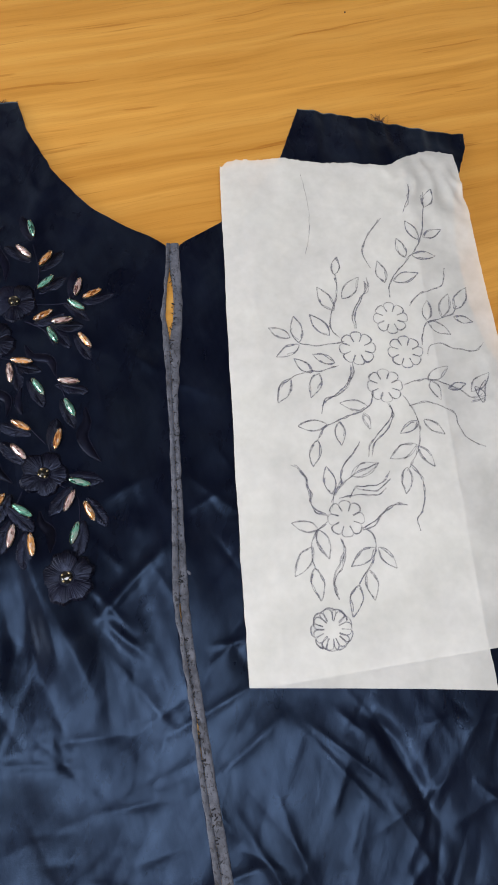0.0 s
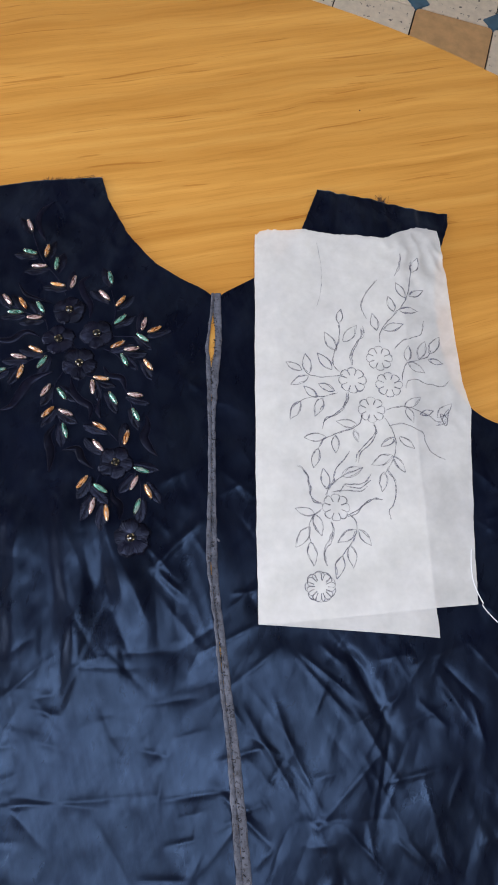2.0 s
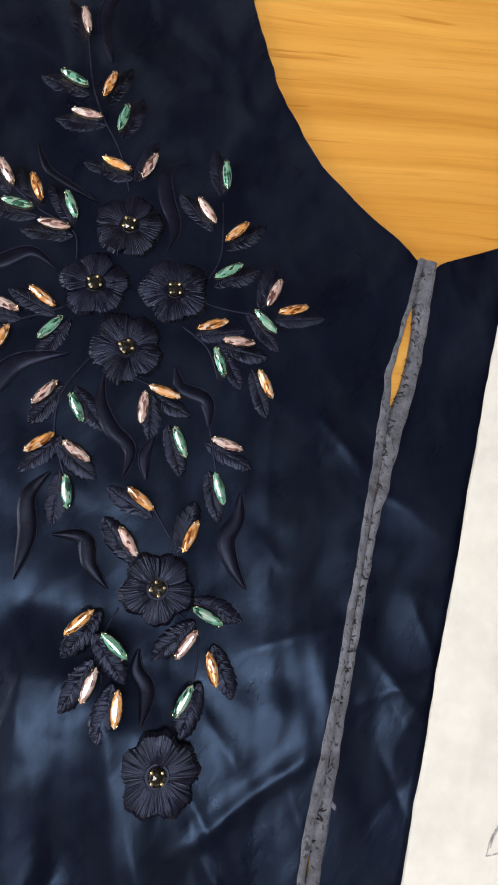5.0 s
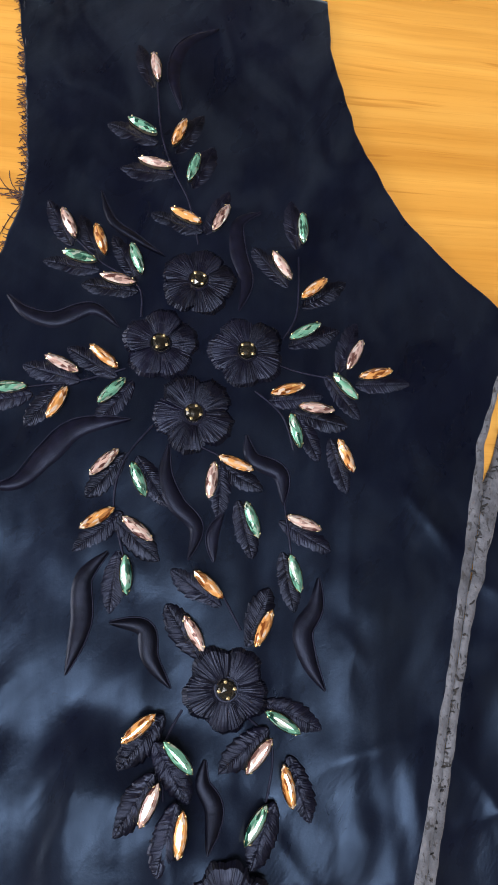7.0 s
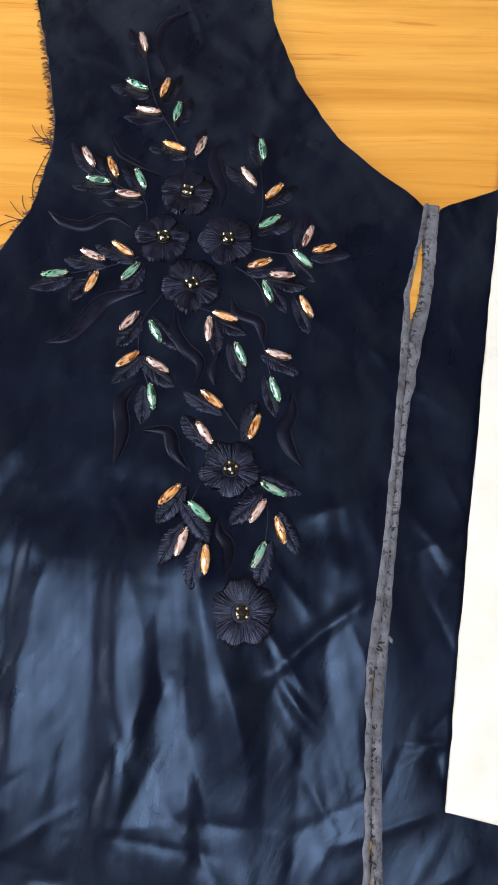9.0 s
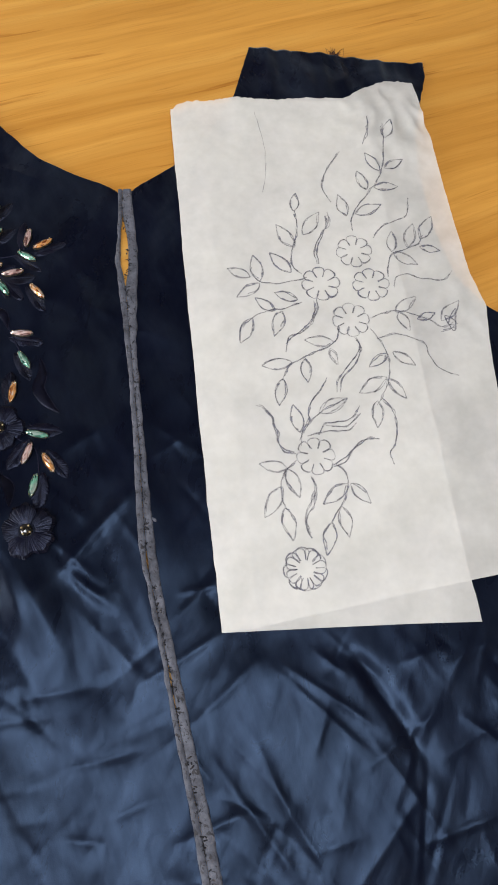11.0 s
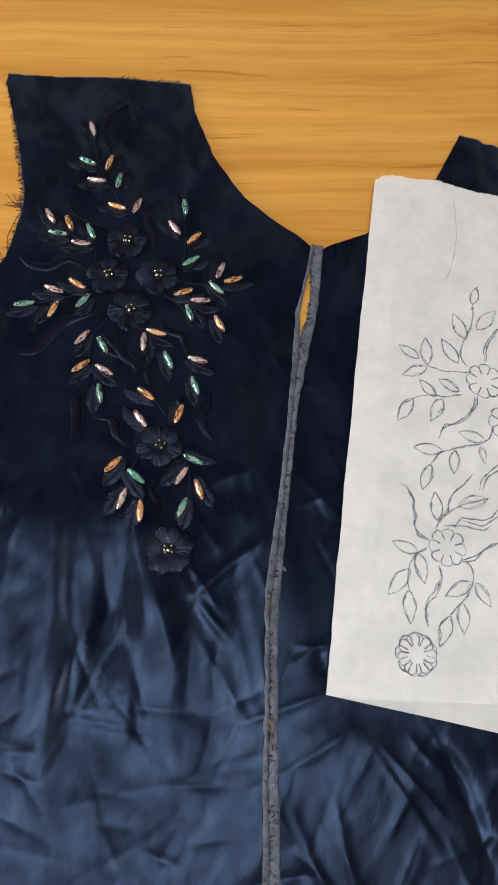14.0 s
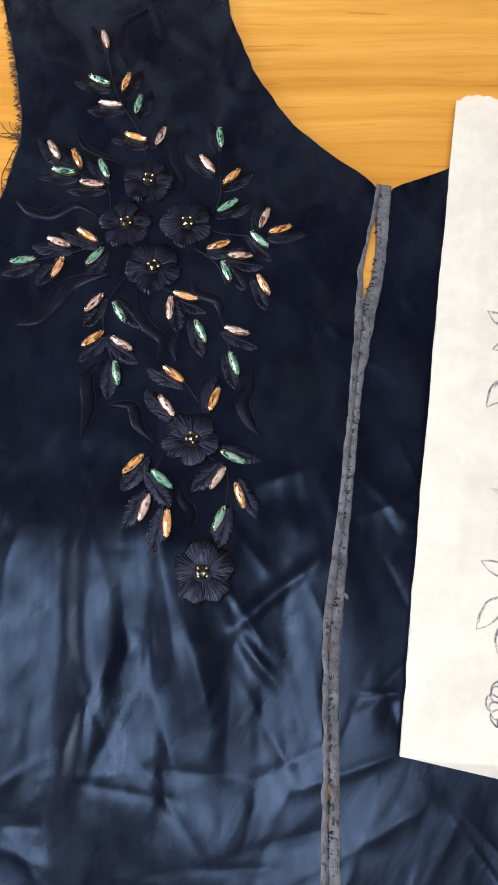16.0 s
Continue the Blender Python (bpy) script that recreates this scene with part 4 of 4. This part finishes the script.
pencil_leaf(112, -104, 97, -97)
pencil_leaf(95, -111, 83, -100)
pencil_leaf(100, -112, 92, -130)
pencil_leaf(79, -115, 69, -133)
pencil_leaf(131, -139, 112, -135)
pencil_leaf(128, -143, 131, -155)
pencil_leaf(101, -151, 81, -151)
pencil_leaf(110, -149, 109, -166)
pencil_leaf(93, -162, 88, -180)
pencil_leaf(158, -39, 155, -20)
pencil_leaf(165, -38, 185, -31)
pencil_leaf(177, -17, 173, 0)
pencil_leaf(190, -1, 182, 16)
pencil_leaf(194, 1, 209, 7)
pencil_leaf(183, -15, 201, -16)
pencil_leaf(199, 28, 207, 45)
pencil_leaf(185, -72, 188, -55)
pencil_leaf(186, -73, 201, -84)
pencil_leaf(197, -69, 205, -50)
pencil_leaf(208, -63, 220, -45)
pencil_leaf(206, -70, 220, -74)
pencil_leaf(178, -120, 194, -110)
pencil_leaf(192, -127, 205, -124)
pencil_leaf(208, -130, 223, -117)
pencil_leaf(180, -120, 185, -135)
pencil_leaf(170, -150, 183, -161)
pencil_leaf(162, -168, 142, -177)
pencil_leaf(163, -169, 172, -184)
pencil_leaf(153, -184, 149, -202)
pencil_leaf(166, -151, 152, -159)
pencil_leaf(113, -188, 133, -180)
pencil_leaf(99, -200, 97, -181)
pencil_leaf(87, -223, 70, -218)
pencil_leaf(87, -223, 92, -242)
pencil_leaf(82, -234, 69, -252)
pencil_leaf(82, -248, 84, -268)
pencil_leaf(123, -237, 106, -248)
pencil_leaf(125, -237, 135, -251)
pencil_leaf(117, -251, 118, -270)
pencil_leaf(109, -260, 103, -279)
pencil_flower(158, -69, 13)
pencil_flower(130, -93, 13.5)
pencil_flower(165, -97, 13)
pencil_flower(146, -123, 13)
pencil_flower(106, -217, 12.5)
pencil_flower(88, -286, 13)


def loose_thread():
    verts, faces = [], []
    line = smooth_curve([(224, -255), (222, -270), (222.5, -284), (228, -300), (237, -313), (250, -325)], 50)
    heights = [max(paper_z(x, y) + 0.5 if y > -302 else cloth_z(x, y) + 0.6, cloth_z(x, y) + 0.6) for x, y in line]
    ribbon_tube(verts, faces, line, heights, 0.5, 6)
    tagged(mesh_object("sewing_thread", verts, faces, WHITE_THREAD), "loose white thread lying over the paper edge", "thread")


loose_thread()


# ---- floor tiles by the table ----
def tiles():
    """Squares of 0.22 m, turned by 17 degrees, with narrow strips between some of them."""
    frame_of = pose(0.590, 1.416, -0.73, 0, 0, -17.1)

    def tile(name, mat, u, v, w, h):
        ob = part(name, box(bmesh.new(), (u + 0.002, v + 0.002, -0.008), (u + w - 0.002, v + h - 0.002, 0), 0.0015), mat, FLOOR)
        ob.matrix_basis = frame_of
        return ob

    pale = {}
    verts, faces = [], []
    for i in range(-18, 16):
        for j in range(-21, 12):
            mid = frame_of @ Vector((i * 0.225 + 0.1125, j * 0.225 + 0.1125, 0))
            if abs(mid.x) > 2.34 or abs(mid.y) > 2.44:
                continue
            if -5 <= i <= 5 and -6 <= j <= 3:
                if (i, j) == (0, -1) or not pale:
                    ob = tile("tile", TAN_TILE if (i, j) == (0, -1) else PALE_TILE, 0, 0, 0.225, 0.225)
                    if (i, j) != (0, -1):
                        pale["mesh"] = ob.data
                else:
                    ob = new("tile", pale["mesh"])
                    ob.parent = FLOOR
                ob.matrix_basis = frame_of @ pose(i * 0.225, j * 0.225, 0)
            else:
                k = len(verts)
                x0, y0, x1, y1 = i * 0.225 + 0.002, j * 0.225 + 0.002, (i + 1) * 0.225 - 0.002, (j + 1) * 0.225 - 0.002
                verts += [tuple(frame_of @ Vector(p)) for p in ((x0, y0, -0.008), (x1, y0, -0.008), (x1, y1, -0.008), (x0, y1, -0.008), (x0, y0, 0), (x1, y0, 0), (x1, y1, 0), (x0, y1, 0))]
                faces += [(k + 4, k + 5, k + 6, k + 7)] + [(k + a, k + (a + 1) % 4, k + 4 + (a + 1) % 4, k + 4 + a) for a in range(4)]
    tagged(mesh_object("outer_tiles", verts, faces, PALE_TILE, FLOOR, smooth=False), kind="stuff")
    for u, v, turn in ((0.018, 0.004, 135), (0.207, 0.004, 45), (0.018, -0.229, 225), (0.207, -0.229, 315)):
        ob = part("strip", box(bmesh.new(), (0.0, -0.024, -0.004), (0.34, 0.024, 0.004), 0.0015), BLUE_TILE, FLOOR, "blue stone strip")
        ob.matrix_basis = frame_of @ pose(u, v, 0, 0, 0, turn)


tiles()
